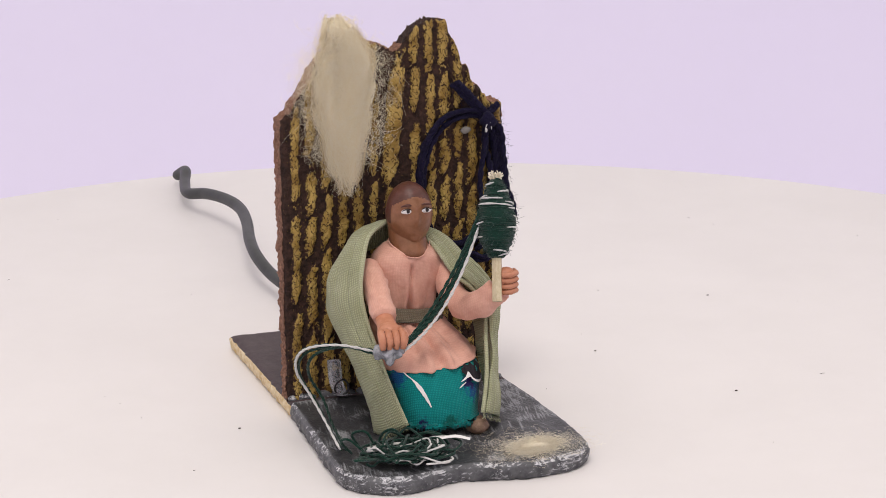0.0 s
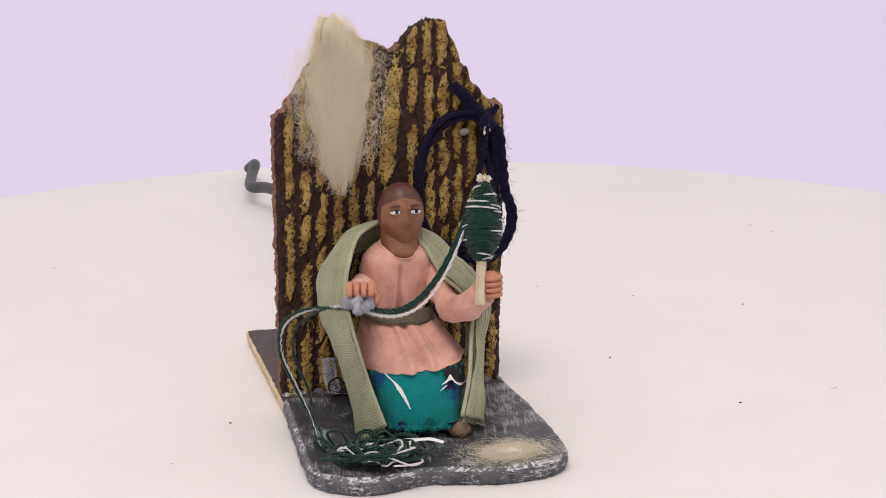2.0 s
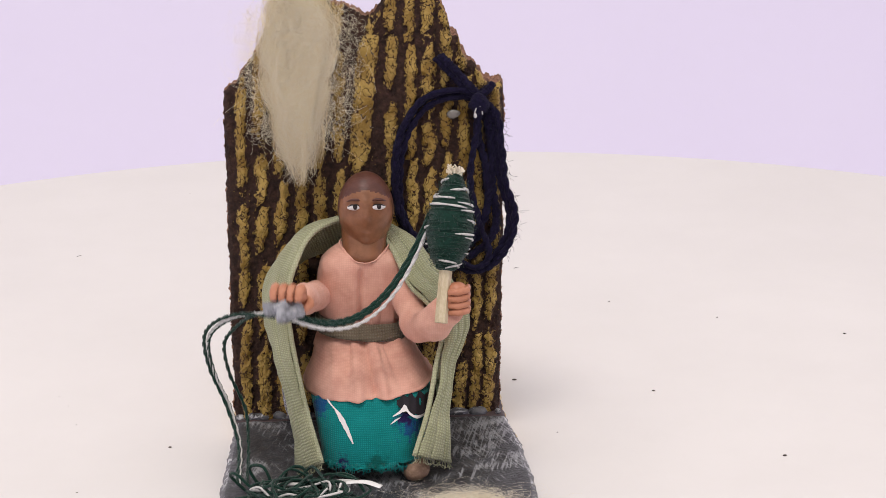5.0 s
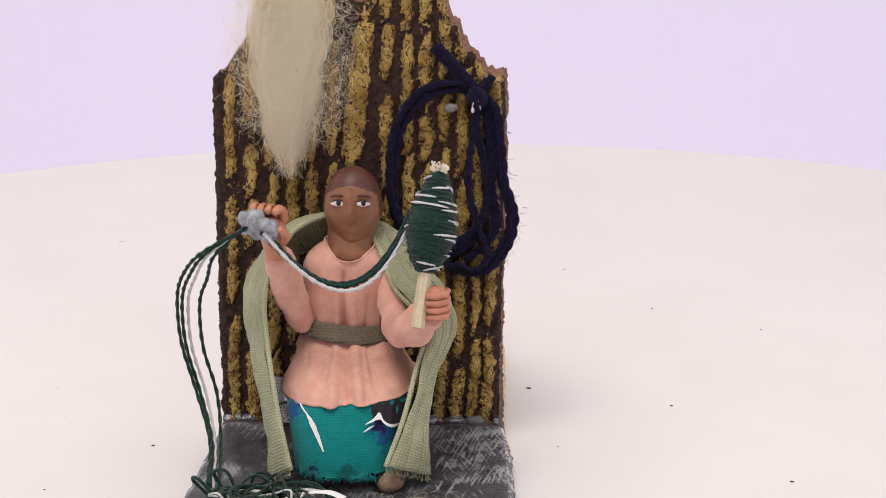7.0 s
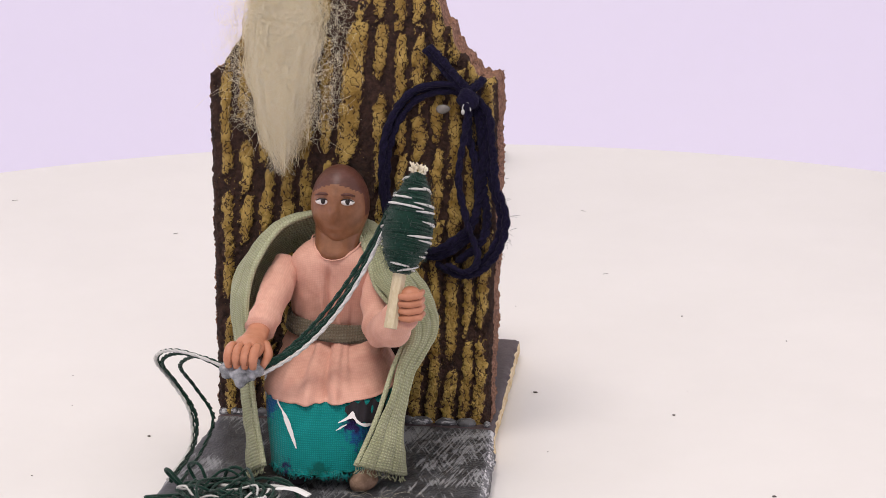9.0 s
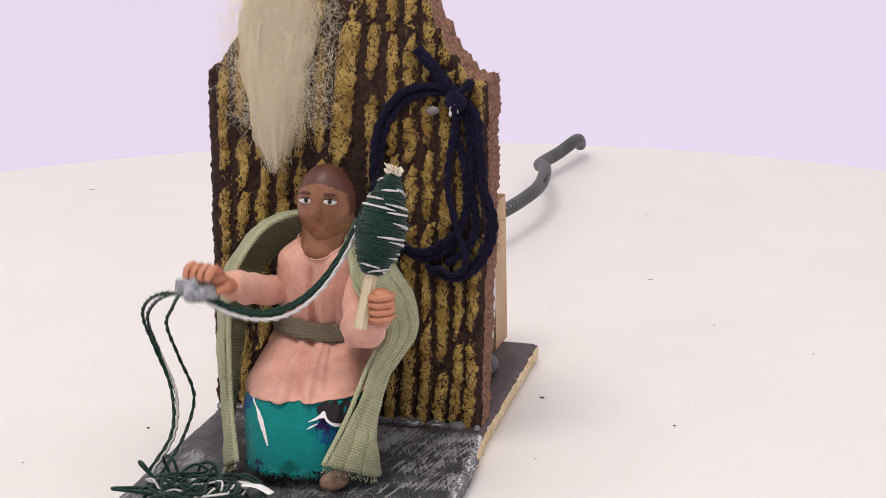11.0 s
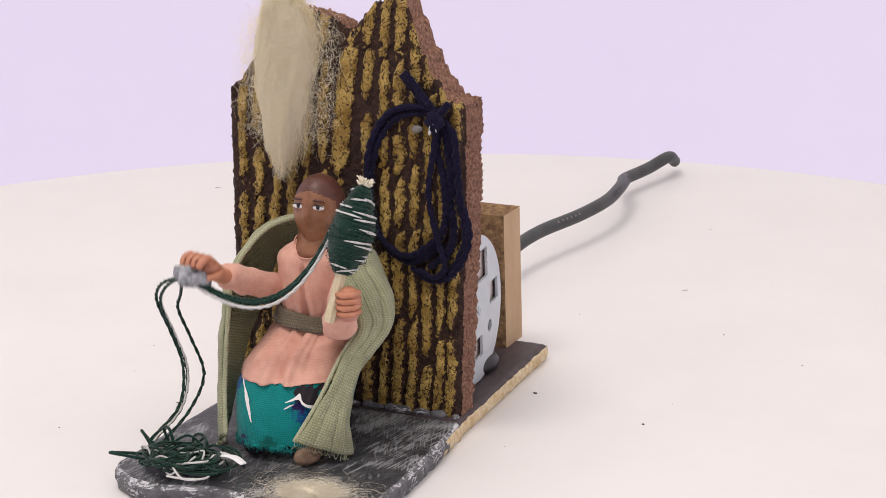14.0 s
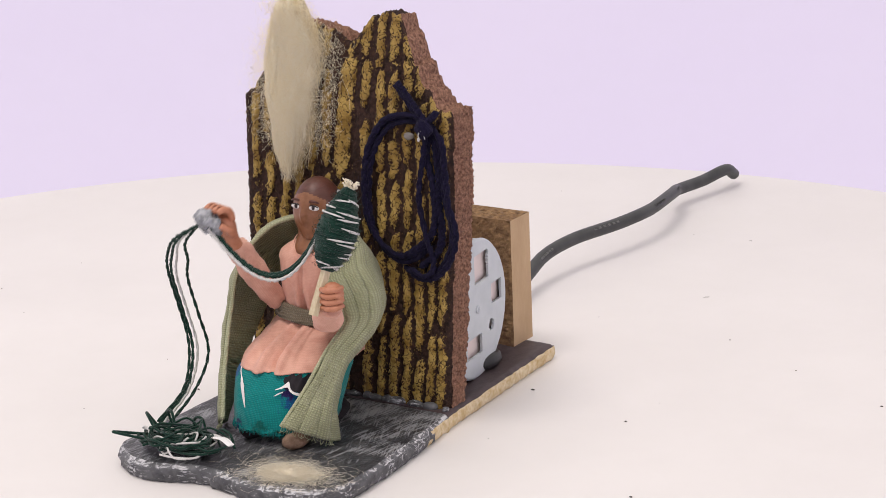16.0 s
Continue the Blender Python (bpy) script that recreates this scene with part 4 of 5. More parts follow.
# ---- cloak ----
CLOAK_CUTS = [
    ((-0.0128, -0.0540, 0.0122), (-0.0186, -0.0490, 0.0080), (-0.0208, -0.0425, 0.0064)),
    ((-0.0165, -0.0470, 0.0240), (-0.0208, -0.0425, 0.0205), (-0.0212, -0.0350, 0.0160)),
    ((-0.0192, -0.0405, 0.0350), (-0.0244, -0.0335, 0.0325), (-0.0236, -0.0220, 0.0280)),
    ((-0.0210, -0.0350, 0.0440), (-0.0284, -0.0230, 0.0430), (-0.0258, -0.0090, 0.0370)),
    ((-0.0217, -0.0310, 0.0525), (-0.0284, -0.0185, 0.0530), (-0.0250, -0.0030, 0.0450)),
    ((-0.0196, -0.0262, 0.0612), (-0.0248, -0.0150, 0.0600), (-0.0205, -0.0010, 0.0530)),
    ((-0.0135, -0.0160, 0.0688), (-0.0162, -0.0085, 0.0672), (-0.0130, 0.0000, 0.0570)),
    ((0.0000, -0.0055, 0.0695), (0.0000, -0.0030, 0.0685), (0.0000, 0.0005, 0.0600)),
    ((0.0078, -0.0170, 0.0640), (0.0140, -0.0100, 0.0640), (0.0120, 0.0005, 0.0560)),
    ((0.0130, -0.0262, 0.0552), (0.0210, -0.0165, 0.0570), (0.0168, -0.0020, 0.0505)),
    ((0.0185, -0.0302, 0.0502), (0.0268, -0.0190, 0.0490), (0.0216, -0.0085, 0.0440)),
    ((0.0222, -0.0322, 0.0438), (0.0284, -0.0240, 0.0415), (0.0232, -0.0160, 0.0375)),
    ((0.0200, -0.0400, 0.0362), (0.0238, -0.0350, 0.0330), (0.0207, -0.0290, 0.0290)),
    ((0.0172, -0.0490, 0.0255), (0.0227, -0.0424, 0.0198), (0.0212, -0.0370, 0.0170)),
    ((0.0130, -0.0572, 0.0150), (0.0230, -0.0455, 0.0080), (0.0232, -0.0400, 0.0064)),
]


def make_cloak():
    bm = bmesh.new()
    nu, nv = 150, 64
    lines = [catmull([c[k] for c in CLOAK_CUTS], nu) for k in range(3)]
    thread = bm.verts.layers.float_vector.new("thread")
    grid = []
    for i in range(nu + 1):
        f, m, b = (Vector(lines[k][i]) for k in range(3))
        sec = catmull([f, f.lerp(m, 0.5) + (m - b) * 0.05, m, m.lerp(b, 0.5) + (m - f) * 0.05, b], nv)
        t = i / nu
        fold = (0.0031 if t > 0.52 else 0.0017) * (1 - 0.6 * max(0.0, abs(t - 0.5) * 2 - 0.55) / 0.45)
        down = min(1.0, abs(t - 0.47) * 3.2)
        row = []
        for j in range(nv + 1):
            v = j / nv
            p = Vector(sec[j])
            tan = (Vector(sec[min(j + 1, nv)]) - Vector(sec[max(j - 1, 0)])).normalized()
            along = (Vector(lines[0][min(i + 1, nu)]) - Vector(lines[0][max(i - 1, 0)])).normalized()
            nrm = tan.cross(along).normalized()
            # layered folds that run along the edge and fade towards the ground
            ends = 0.50 if t > 0.5 else 0.40
            warp = v + 0.05 * noise.noise(Vector((t * 7, v * 3, 5.0))) + 0.03 * math.sin(t * 9)
            w = 0.0
            if v < ends:
                q = max(0.0, warp) / ends * (3 if t > 0.5 else 2)
                saw = q - math.floor(q)
                w = math.sqrt(max(0.0, 1 - (2 * min(1.0, saw * 0.86) - 1) ** 2)) * min(1.0, (ends - v) / 0.12)
                p += tan * (0.0009 * down * saw ** 3)
            p -= nrm * (fold * down * w + 0.0009 * noise.noise(p * 110) + 0.0003 * noise.noise(p * 330))
            if i in (0, nu):
                p.z += 0.0007 * noise.noise(Vector((j * 0.8, i, 0)))
            vert = bm.verts.new(p)
            vert[thread] = (0.165 * t, 0.0, 0.024 * v)
            row.append(vert)
        grid.append(row)
    for i in range(nu):
        for j in range(nv):
            bm.faces.new((grid[i][j], grid[i][j + 1], grid[i + 1][j + 1], grid[i + 1][j]))
    # stitched hem cord along the free edge
    ob = mesh_object("cloak", bm, CLOAK)
    so = ob.modifiers.new("thickness", "SOLIDIFY")
    so.thickness, so.offset = 0.0008, 0
    tagged(ob, "sage green woven cloth cloak draped round the figurine to the ground", "cloak")
    bm = bmesh.new()
    tube(bm, [Vector(p) + Vector((0, -0.0002, 0.0001)) for p in lines[0]], 0.00075, 8)
    part("hem", bm, HEM, ob)
    rnd = random.Random(3)
    for i in (0, nu):
        bm = bmesh.new()
        for j in range(0, 30):
            a = Vector(grid_point(lines, i, j / 42))
            tube(bm, [a, a + Vector((rnd.uniform(-0.0006, 0.0006), rnd.uniform(-0.0012, 0.0), -0.0008)), a + Vector((rnd.uniform(-0.001, 0.001), rnd.uniform(-0.0018, 0), -0.0014))], 0.00012, 4)
        part("frayed_edge", bm, HEM, ob)["kind"] = "stuff"
    return ob


def grid_point(lines, i, v):
    f, m, b = (Vector(lines[k][i]) for k in range(3))
    return f.lerp(m, v * 2) if v < 0.5 else m.lerp(b, v * 2 - 1)


make_cloak()

# ---- distaff ----
SPB, SPT = Vector((0.0212, -0.0480, 0.0508)), Vector((0.0262, -0.0310, 0.0900))


def make_distaff():
    di = thing("distaff", "pale wooden stick wound with bottle green and white yarn", "distaff")
    bm = bmesh.new()
    box_dir = (SPT - SPB).normalized()
    tube(bm, [SPB, SPB + box_dir * 0.03, SPT - box_dir * 0.001], 0.0018, 6)
    part("stick", bm, STRAW, di, "pale split wooden stick", smooth=False)
    rnd = random.Random(11)
    side = box_dir.cross(Vector((0, 1, 0))).normalized()
    fwd = side.cross(box_dir)
    prof = [(0.335, 0.0020), (0.36, 0.0032), (0.41, 0.0050), (0.47, 0.0064), (0.54, 0.0074), (0.61, 0.0078), (0.69, 0.0075), (0.765, 0.0067), (0.83, 0.0053), (0.89, 0.0041), (0.94, 0.0030), (0.965, 0.0022), (0.98, 0.0012)]

    def radius(u):
        return float(np.interp(u, [p[0] for p in prof], [p[1] for p in prof]))

    def at(u, a, extra=0.0):
        return SPB.lerp(SPT, u) + (side * math.cos(a) + fwd * math.sin(a)) * (0.83 * radius(u) + extra)
    bm = bmesh.new()
    us = np.linspace(0.34, 0.975, 40)
    loft(bm, [[at(u, 2 * math.pi * k / 28, 0.0004 * noise.noise(Vector((k * 0.7, u * 40, 0)))) for k in range(28)] for u in us])
    part("yarn_cone", bm, GREEN_YARN, di, "bottle green wound yarn")
    for w in range(46):
        bm = bmesh.new()
        u0, a0 = 0.35 + 0.60 * w / 46, rnd.uniform(0, 6.28)
        sl = rnd.uniform(-0.05, 0.05)
        tube(bm, [at(u0 + sl * k / 14, a0 + k * 0.32, 0.0001) for k in range(15)], 0.00032, 5)
        part("green_winding", bm, GREEN_YARN, di)
    for w in range(26):
        u0, a0 = 0.36 + 0.59 * (w + 0.8 * rnd.random()) / 26, rnd.uniform(0, 6.28)
        sl, turns = rnd.gauss(0.0, 0.030), rnd.randint(9, 17)
        bm = bmesh.new()
        tube(bm, [at(max(0.35, min(0.96, u0 + sl * k / turns)), a0 + k * 0.17, 0.00046) for k in range(turns)], [0.00016, 0.00036, 0.00026, 0.00042, 0.0003, 0.00012], 5)
        part("white_winding", bm, WHITE_YARN, di)
    bm = bmesh.new()
    for w in range(60):
        a = rnd.uniform(0, 6.28)
        p = SPT - box_dir * rnd.uniform(0.0, 0.002) + (side * math.cos(a) + fwd * math.sin(a)) * 0.0013
        d = (side * math.cos(a) + fwd * math.sin(a)) * 0.0007 + box_dir * rnd.uniform(0.0003, 0.0012)
        tube(bm, [p, p + d, p + d * 1.4 + Vector((rnd.uniform(-1, 1), rnd.uniform(-1, 1), rnd.uniform(-1, 1))) * 0.0006], 0.00022, 4)
    part("wool_tip", bm, WOOL, di, "cream wool tuft")
    bm = bmesh.new()
    for w in range(420):
        u, a = rnd.uniform(0.36, 0.96), rnd.uniform(0, 6.28)
        p = at(u, a)
        o = (side * math.cos(a) + fwd * math.sin(a))
        tube(bm, [p, p + o * 0.0008 + box_dir * rnd.uniform(-0.0008, 0.0008), p + o * rnd.uniform(0.0008, 0.0018) + box_dir * rnd.uniform(-0.0014, 0.0014)], 0.00005, 3)
    part("fuzz", bm, GREEN_YARN, di)
    return di


make_distaff()

# ---- wool ----
def fibres(bm, n, start, rnd, length, curl, radius, drift=(0, 0, 0), steps=9, flat=False):
    for _ in range(n):
        p = Vector(start(rnd))
        d = Vector((rnd.gauss(0, 1), rnd.gauss(0, 0.5), rnd.gauss(0, 1))).normalized()
        d = (d * 0.75 + Vector(drift)).normalized()
        ax = Vector((rnd.gauss(0, 0.35), rnd.gauss(0, 1), rnd.gauss(0, 0.35))).normalized()
        if flat:
            ax = Vector((rnd.gauss(0, 0.3), rnd.gauss(0, 0.3), 1)).normalized()
            d = Vector((rnd.gauss(0, 1), rnd.gauss(0, 1), rnd.gauss(0, 0.25))).normalized()
        k = rnd.choice((-1, 1)) * rnd.uniform(0.5, 1.3) * curl
        st = rnd.uniform(0.5, 1.2) * length / steps
        pts = [p.copy()]
        for _s in range(steps):
            d = Matrix.Rotation(k + rnd.gauss(0, 0.22), 3, ax) @ d
            p = p + d * st
            pts.append(p.copy())
        yield pts


def make_fleece():
    rnd = random.Random(21)
    fl = thing("wool_fleece", "hanging tuft of raw cream wool on the bark board", "wool")
    zs = [0.0835, 0.0865, 0.092, 0.100, 0.108, 0.116, 0.124, 0.131, 0.1365, 0.1405]
    xl = [-0.0232, -0.0250, -0.0258, -0.0268, -0.0288, -0.0298, -0.0288, -0.0275, -0.0258, -0.0232]
    xr = [-0.0116, -0.0104, -0.0098, -0.0090, -0.0070, -0.0054, -0.0050, -0.0080, -0.0125, -0.0168]
    rows = []
    for i, z in enumerate(np.linspace(0.0905, 0.1395, 40)):
        a, b = np.interp(z, zs, xl), np.interp(z, zs, xr)
        c, w = (a + b) / 2, (b - a) / 2
        r = []
        for k in range(36):
            t = 2 * math.pi * k / 36
            q = 1 + 0.34 * noise.noise(Vector((c + w * math.cos(t), math.sin(t) * 0.01, z * 0.6)) * 300)
            r.append((c + 0.62 * w * q * math.cos(t), board_y(z) - 0.0010 + (0.0032 if math.sin(t) < 0 else 0.0016) * q * math.sin(t) * min(1, w / 0.006), z))
        rows.append(r)
    bm = bmesh.new()
    loft(bm, rows)
    # core coloured darker to paint shade behind the locks
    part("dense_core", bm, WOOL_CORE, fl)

    def start(r, spread=1.0):
        z = r.uniform(0.093, 0.140)
        a, b = np.interp(z, zs, xl), np.interp(z, zs, xr)
        c, w = (a + b) / 2, (b - a) / 2
        x = c + w * spread * r.uniform(-1, 1)
        u = min(1, abs(x - c) / w)
        return (x, board_y(z) - 0.0016 - 0.0052 * math.sqrt(max(0, 1 - u * u)) * r.uniform(0.7, 1.55), z)
    def lock(u0, z0, ln, wav, ph, dep, loose):
        """One wavy fibre that follows the tuft's outline downwards."""
        pts = []
        lim = rnd.uniform(0.84, 1.26)
        for q in range(12):
            z = z0 - ln * q / 11
            zc = min(0.1403, max(0.0800, z))
            a, b = np.interp(zc, zs, xl), np.interp(zc, zs, xr)
            c, w = (a + b) / 2, (b - a) / 2
            u = lim * math.tanh((u0 + loose * math.sin(ph + q * 0.55) + 0.20 * math.sin(ph * 3 + q * wav)) / lim)
            x = c + w * u * (1 + 0.16 * noise.noise(Vector((3.0 if u > 0 else 7.0, 0.5, zc * 130)))) + 0.0005 * math.sin(ph * 5 + q * 1.3)
            dome = math.sqrt(max(0.0, 1 - min(1.0, u * u)))
            pts.append(Vector((x, board_y(zc) - 0.0014 - 0.0050 * dome * min(1, w / 0.006) * dep, zc + 0.0012 * math.sin(q * wav + ph * 2))))
        return pts
    locks = [bmesh.new() for _ in range(3)]
    for _ in range(230):
        u0, z0, ln = max(-0.96, min(0.96, rnd.gauss(0, 0.55))), rnd.uniform(0.096, 0.1408), rnd.uniform(0.010, 0.034)
        wav, ph, dep, loose = rnd.uniform(0.35, 1.3), rnd.uniform(0, 6.3), rnd.uniform(0.55, 1.75), rnd.uniform(0.10, 0.42)
        # depth sets tone: shade painted into deep locks, outer ones pale, others mixed
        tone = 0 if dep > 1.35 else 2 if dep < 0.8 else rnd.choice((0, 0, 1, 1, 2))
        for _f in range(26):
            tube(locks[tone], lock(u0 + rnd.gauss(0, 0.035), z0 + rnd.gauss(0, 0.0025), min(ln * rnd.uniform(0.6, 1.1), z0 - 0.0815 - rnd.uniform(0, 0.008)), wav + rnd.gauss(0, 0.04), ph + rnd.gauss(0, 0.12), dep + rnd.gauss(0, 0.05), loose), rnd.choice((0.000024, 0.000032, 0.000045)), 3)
    for _ in range(700):
        tube(locks[0], lock(max(-1.0, min(1.0, rnd.gauss(0, 0.6))), rnd.uniform(0.102, 0.1405), rnd.uniform(0.008, 0.019), rnd.uniform(0.4, 1.5), rnd.uniform(0, 6.3), rnd.uniform(0.9, 1.8), rnd.uniform(0.05, 0.34)), rnd.choice((0.00002, 0.00003)), 3)
    for lump, mat, words in zip(locks, (WOOL_FIBRE, WOOL_CREAM, WOOL_TAN), ("pale wool locks", "cream wool locks", "tan unwashed wool locks, deep ones coloured as gap shade")):
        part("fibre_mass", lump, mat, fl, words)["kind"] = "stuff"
    bm = bmesh.new()
    for pts in fibres(bm, 520, lambda r: start(r, 0.80), rnd, 0.015, 0.42, 0.0001, (0, 0, -1.5), 14):
        tube(bm, [Vector((p.x, min(p.y, board_y(p.z) - 0.0012), max(0.0815, p.z))) for p in pts], rnd.choice((0.000025, 0.00004)), 3)
    part("curled_fibre_mass", bm, WOOL_FIBRE, fl)["kind"] = "stuff"
    bm = bmesh.new()

    def wide(r):
        z = r.uniform(0.092, 0.130)
        a, b = np.interp(z, zs, xl) - 0.003, np.interp(z, zs, xr) + 0.004
        return (r.choice((r.uniform(a - 0.001, a + 0.004), r.uniform(b - 0.006, b + 0.001))), board_y(z) - r.uniform(0.0012, 0.0035), z)
    for pts in fibres(bm, 620, wide, rnd, 0.014, 0.55, 0.0001, (0, 0, -1.2), 14):
        tube(bm, [Vector((p.x, min(p.y, board_y(p.z) - 0.0010), p.z)) for p in pts], 0.000022, 3)
    part("stray_wisp", bm, WOOL_FIBRE, fl)["kind"] = "stuff"
    bm = bmesh.new()
    for _ in range(70):
        p = Vector(start(rnd, 0.5))
        p.z = rnd.uniform(0.134, 0.1405)
        p.x = rnd.uniform(-0.026, -0.013)
        d = Vector((rnd.gauss(0, 0.5), rnd.gauss(0, 0.4), 1)).normalized()
        tube(bm, [p, p + d * 0.0012, p + d * 0.0022 + Vector((rnd.gauss(0, 0.0008), 0, -0.0002))], 0.00007, 3)
    part("top_wisp", bm, WOOL_FIBRE, fl)["kind"] = "stuff"
    return fl


make_fleece()


def make_floor_wool():
    rnd = random.Random(31)
    fl = thing("loose_wool", "small loose tuft of cream wool lying on the base", "wool")
    c = Vector((0.0262, -0.0725, 0.0075))
    bm = bmesh.new()
    blob(bm, c + Vector((0, 0, -0.0006)), (0.0050, 0.0026, 0.0010), 0, 12, 32, 0.0012, 420)
    part("dense_core", bm, WOOL, fl)
    bm = bmesh.new()

    def settle(pts):
        return [Vector((p.x, p.y, 0.0063 + abs(p.z - 0.0065) * 0.38)) for p in pts]

    def dense(r):
        u, v = r.gauss(0, 0.0042), r.gauss(0, 0.0024)
        return (c.x + u + 0.5 * v, c.y + v, 0.0068 + abs(r.gauss(0, 0.0022)))

    def sparse(r):
        return (c.x + r.gauss(-0.001, 0.0078), c.y + r.gauss(0.0005, 0.0048), 0.0068 + abs(r.gauss(0, 0.0016)))
    for pts in fibres(bm, 1700, dense, rnd, 0.009, 0.5, 0.0001, (0, 0, 0), 12, True):
        tube(bm, settle(pts), rnd.choice((0.00002, 0.00003, 0.00004)), 3)
    for pts in fibres(bm, 520, sparse, rnd, 0.015, 0.36, 0.0001, (0, 0, 0), 16, True):
        tube(bm, settle(pts), rnd.choice((0.000015, 0.000022)), 3)
    part("fibre_mass", bm, WOOL_WISP, fl)["kind"] = "stuff"
    return fl


make_floor_wool()

# ---- navy hank ----
def make_hank():
    rnd = random.Random(41)
    hk = thing("navy_hank", "coiled hank of navy blue wool yarn hanging on the bark", "yarn")
    left = [(0.035, 0.1025), (0.027, 0.1040), (0.019, 0.102), (0.0135, 0.096), (0.0105, 0.088), (0.0095, 0.079), (0.0105, 0.069), (0.0145, 0.061), (0.022, 0.0565), (0.028, 0.0585), (0.0335, 0.0630)]
    right = [(0.035, 0.103), (0.0400, 0.097), (0.0412, 0.087), (0.0422, 0.077), (0.0448, 0.068), (0.0432, 0.059), (0.038, 0.0525), (0.032, 0.0505), (0.0265, 0.0530)]
    inner = [(0.035, 0.1025), (0.0342, 0.093), (0.0365, 0.082), (0.0370, 0.072), (0.0345, 0.064), (0.027, 0.0578), (0.020, 0.0575)]
    mid = [(0.0352, 0.1025), (0.0375, 0.094), (0.0385, 0.084), (0.0382, 0.076), (0.0395, 0.068), (0.0375, 0.060), (0.031, 0.0545)]
    cross = [(0.0348, 0.1010), (0.0335, 0.0905), (0.0318, 0.0790), (0.0340, 0.0665), (0.0372, 0.0565), (0.0335, 0.0520), (0.0285, 0.0540)]
    tail = [(0.0225, 0.1145), (0.0265, 0.1105), (0.030, 0.1065), (0.034, 0.1030), (0.0375, 0.1060)]

    def strand(path, dx, dz, dy, r, turns):
        n = 90
        pts = catmull([(x + dx, board_y(z + dz) - 0.0016 - dy, z + dz) for x, z in path], n)
        for ply in range(2):
            bm = bmesh.new()
            q = []
            for k, p in enumerate(pts):
                a = turns * 2 * math.pi * k / n + ply * math.pi
                q.append(Vector(p) + Vector((math.cos(a), -0.4 * math.sin(a), math.sin(a) * 0.5)) * r * 0.48 + Vector((0.0004 * noise.noise(Vector((k * 0.08, dx * 900, ply))), 0, 0)))
            tube(bm, q, r * 0.80, 7)
            part("yarn_ply", bm, NAVY_YARN, hk)
    for path, offs in ((left, ((0, 0, 0), (0.0016, -0.0011, 0.0008), (0.0004, 0.0012, 0.0016))), (right, ((0, 0, 0.0012), (-0.0014, 0.0004, 0.0004))), (inner, ((0, 0, 0.0010),)), (mid, ((0, 0, 0.0006),)), (cross, ((0, 0, 0.0024),)), (tail, ((0, 0, 0.0015), (0.0012, 0.0010, 0.0024)))):
        for dx, dz, dy in offs:
            strand(path, dx, dz, dy, rnd.uniform(0.00085, 0.00115), rnd.uniform(8, 12))
    bm = bmesh.new()
    blob(bm, (0.0345, board_y(0.102) - 0.0048, 0.1015), (0.0028, 0.0022, 0.0030), 0, 10, 14, 0.0012, 500)
    part("knot", bm, NAVY_YARN, hk)
    bm = bmesh.new()
    for path in (left, right, inner, mid, tail):
        pts = catmull([(x, board_y(z) - 0.003, z) for x, z in path], 60)
        for _ in range(420):
            p = Vector(rnd.choice(list(pts))) + Vector((rnd.gauss(0, 0.0012), 0, rnd.gauss(0, 0.0012)))
            d = Vector((rnd.gauss(0, 1), rnd.gauss(-0.3, 0.5), rnd.gauss(0, 1))).normalized()
            tube(bm, [p, p + d * 0.0010, p + d * 0.0018 + Vector((rnd.gauss(0, 0.0006), 0, rnd.gauss(0, 0.0006)))], 0.000035, 3)
    part("fuzz", bm, NAVY_YARN, hk)["kind"] = "stuff"
    return hk


make_hank()

# glue drops, nail, wire ring, glue along the foot of the board
gd = bmesh.new()
blob(gd, (0.0272, board_y(0.098) - 0.0022, 0.0980), (0.0021, 0.0008, 0.0013), 0, 8, 14, 0.0005)
tagged(mesh_object("glue_drop", gd, GLUE), "small hardened drop of clear grey glue on the bark", "glue")
nl = bmesh.new()
tube(nl, catmull([(0.0335, board_y(0.0985) - 0.0052, 0.0982), (0.0333, board_y(0.0985) - 0.0062, 0.0995), (0.0342, board_y(0.1) - 0.0064, 0.1012), (0.0352, board_y(0.1) - 0.0060, 0.1005), (0.0355, board_y(0.0985) - 0.0058, 0.0985)], 20), 0.00016, 6)
blob(nl, (0.0334, board_y(0.0985) - 0.0062, 0.0983), (0.0005, 0.0004, 0.0008), 0, 6, 8)
tagged(mesh_object("white_thread_loop", nl, WHITE_YARN), "tiny white thread loop on the navy hank", "thread")


def make_ring():
    rg = thing("wire_ring", "small dark wire ring with a clear plastic strip on the base", "ring")
    bm = bmesh.new()
    c = Vector((-0.0210, -0.0050, 0.0100))
    tube(bm, [c + Vector((0.0025 * math.cos(a), 0.0006 * math.sin(2 * a), 0.0028 * math.sin(a))) for a in np.linspace(0, 2 * math.pi, 25)], 0.0004, 6)
    part("ring", bm, WIRE, rg)
    bm = bmesh.new()
    pts = catmull([(-0.0228, -0.0022, 0.0195), (-0.0228, -0.0026, 0.0155), (-0.0224, -0.0032, 0.0115), (-0.0214, -0.0046, 0.0082), (-0.0198, -0.0062, 0.0071)], 20)
    loft(bm, [[(p[0] - 0.0025, p[1], p[2]), (p[0] + 0.0025, p[1], p[2]), (p[0] + 0.0025, p[1] + 0.0004, p[2] + 0.0001), (p[0] - 0.0025, p[1] + 0.0004, p[2] + 0.0001)] for p in pts])
    part("plastic_strip", bm, CLEAR, rg, "clear plastic strip")


make_ring()


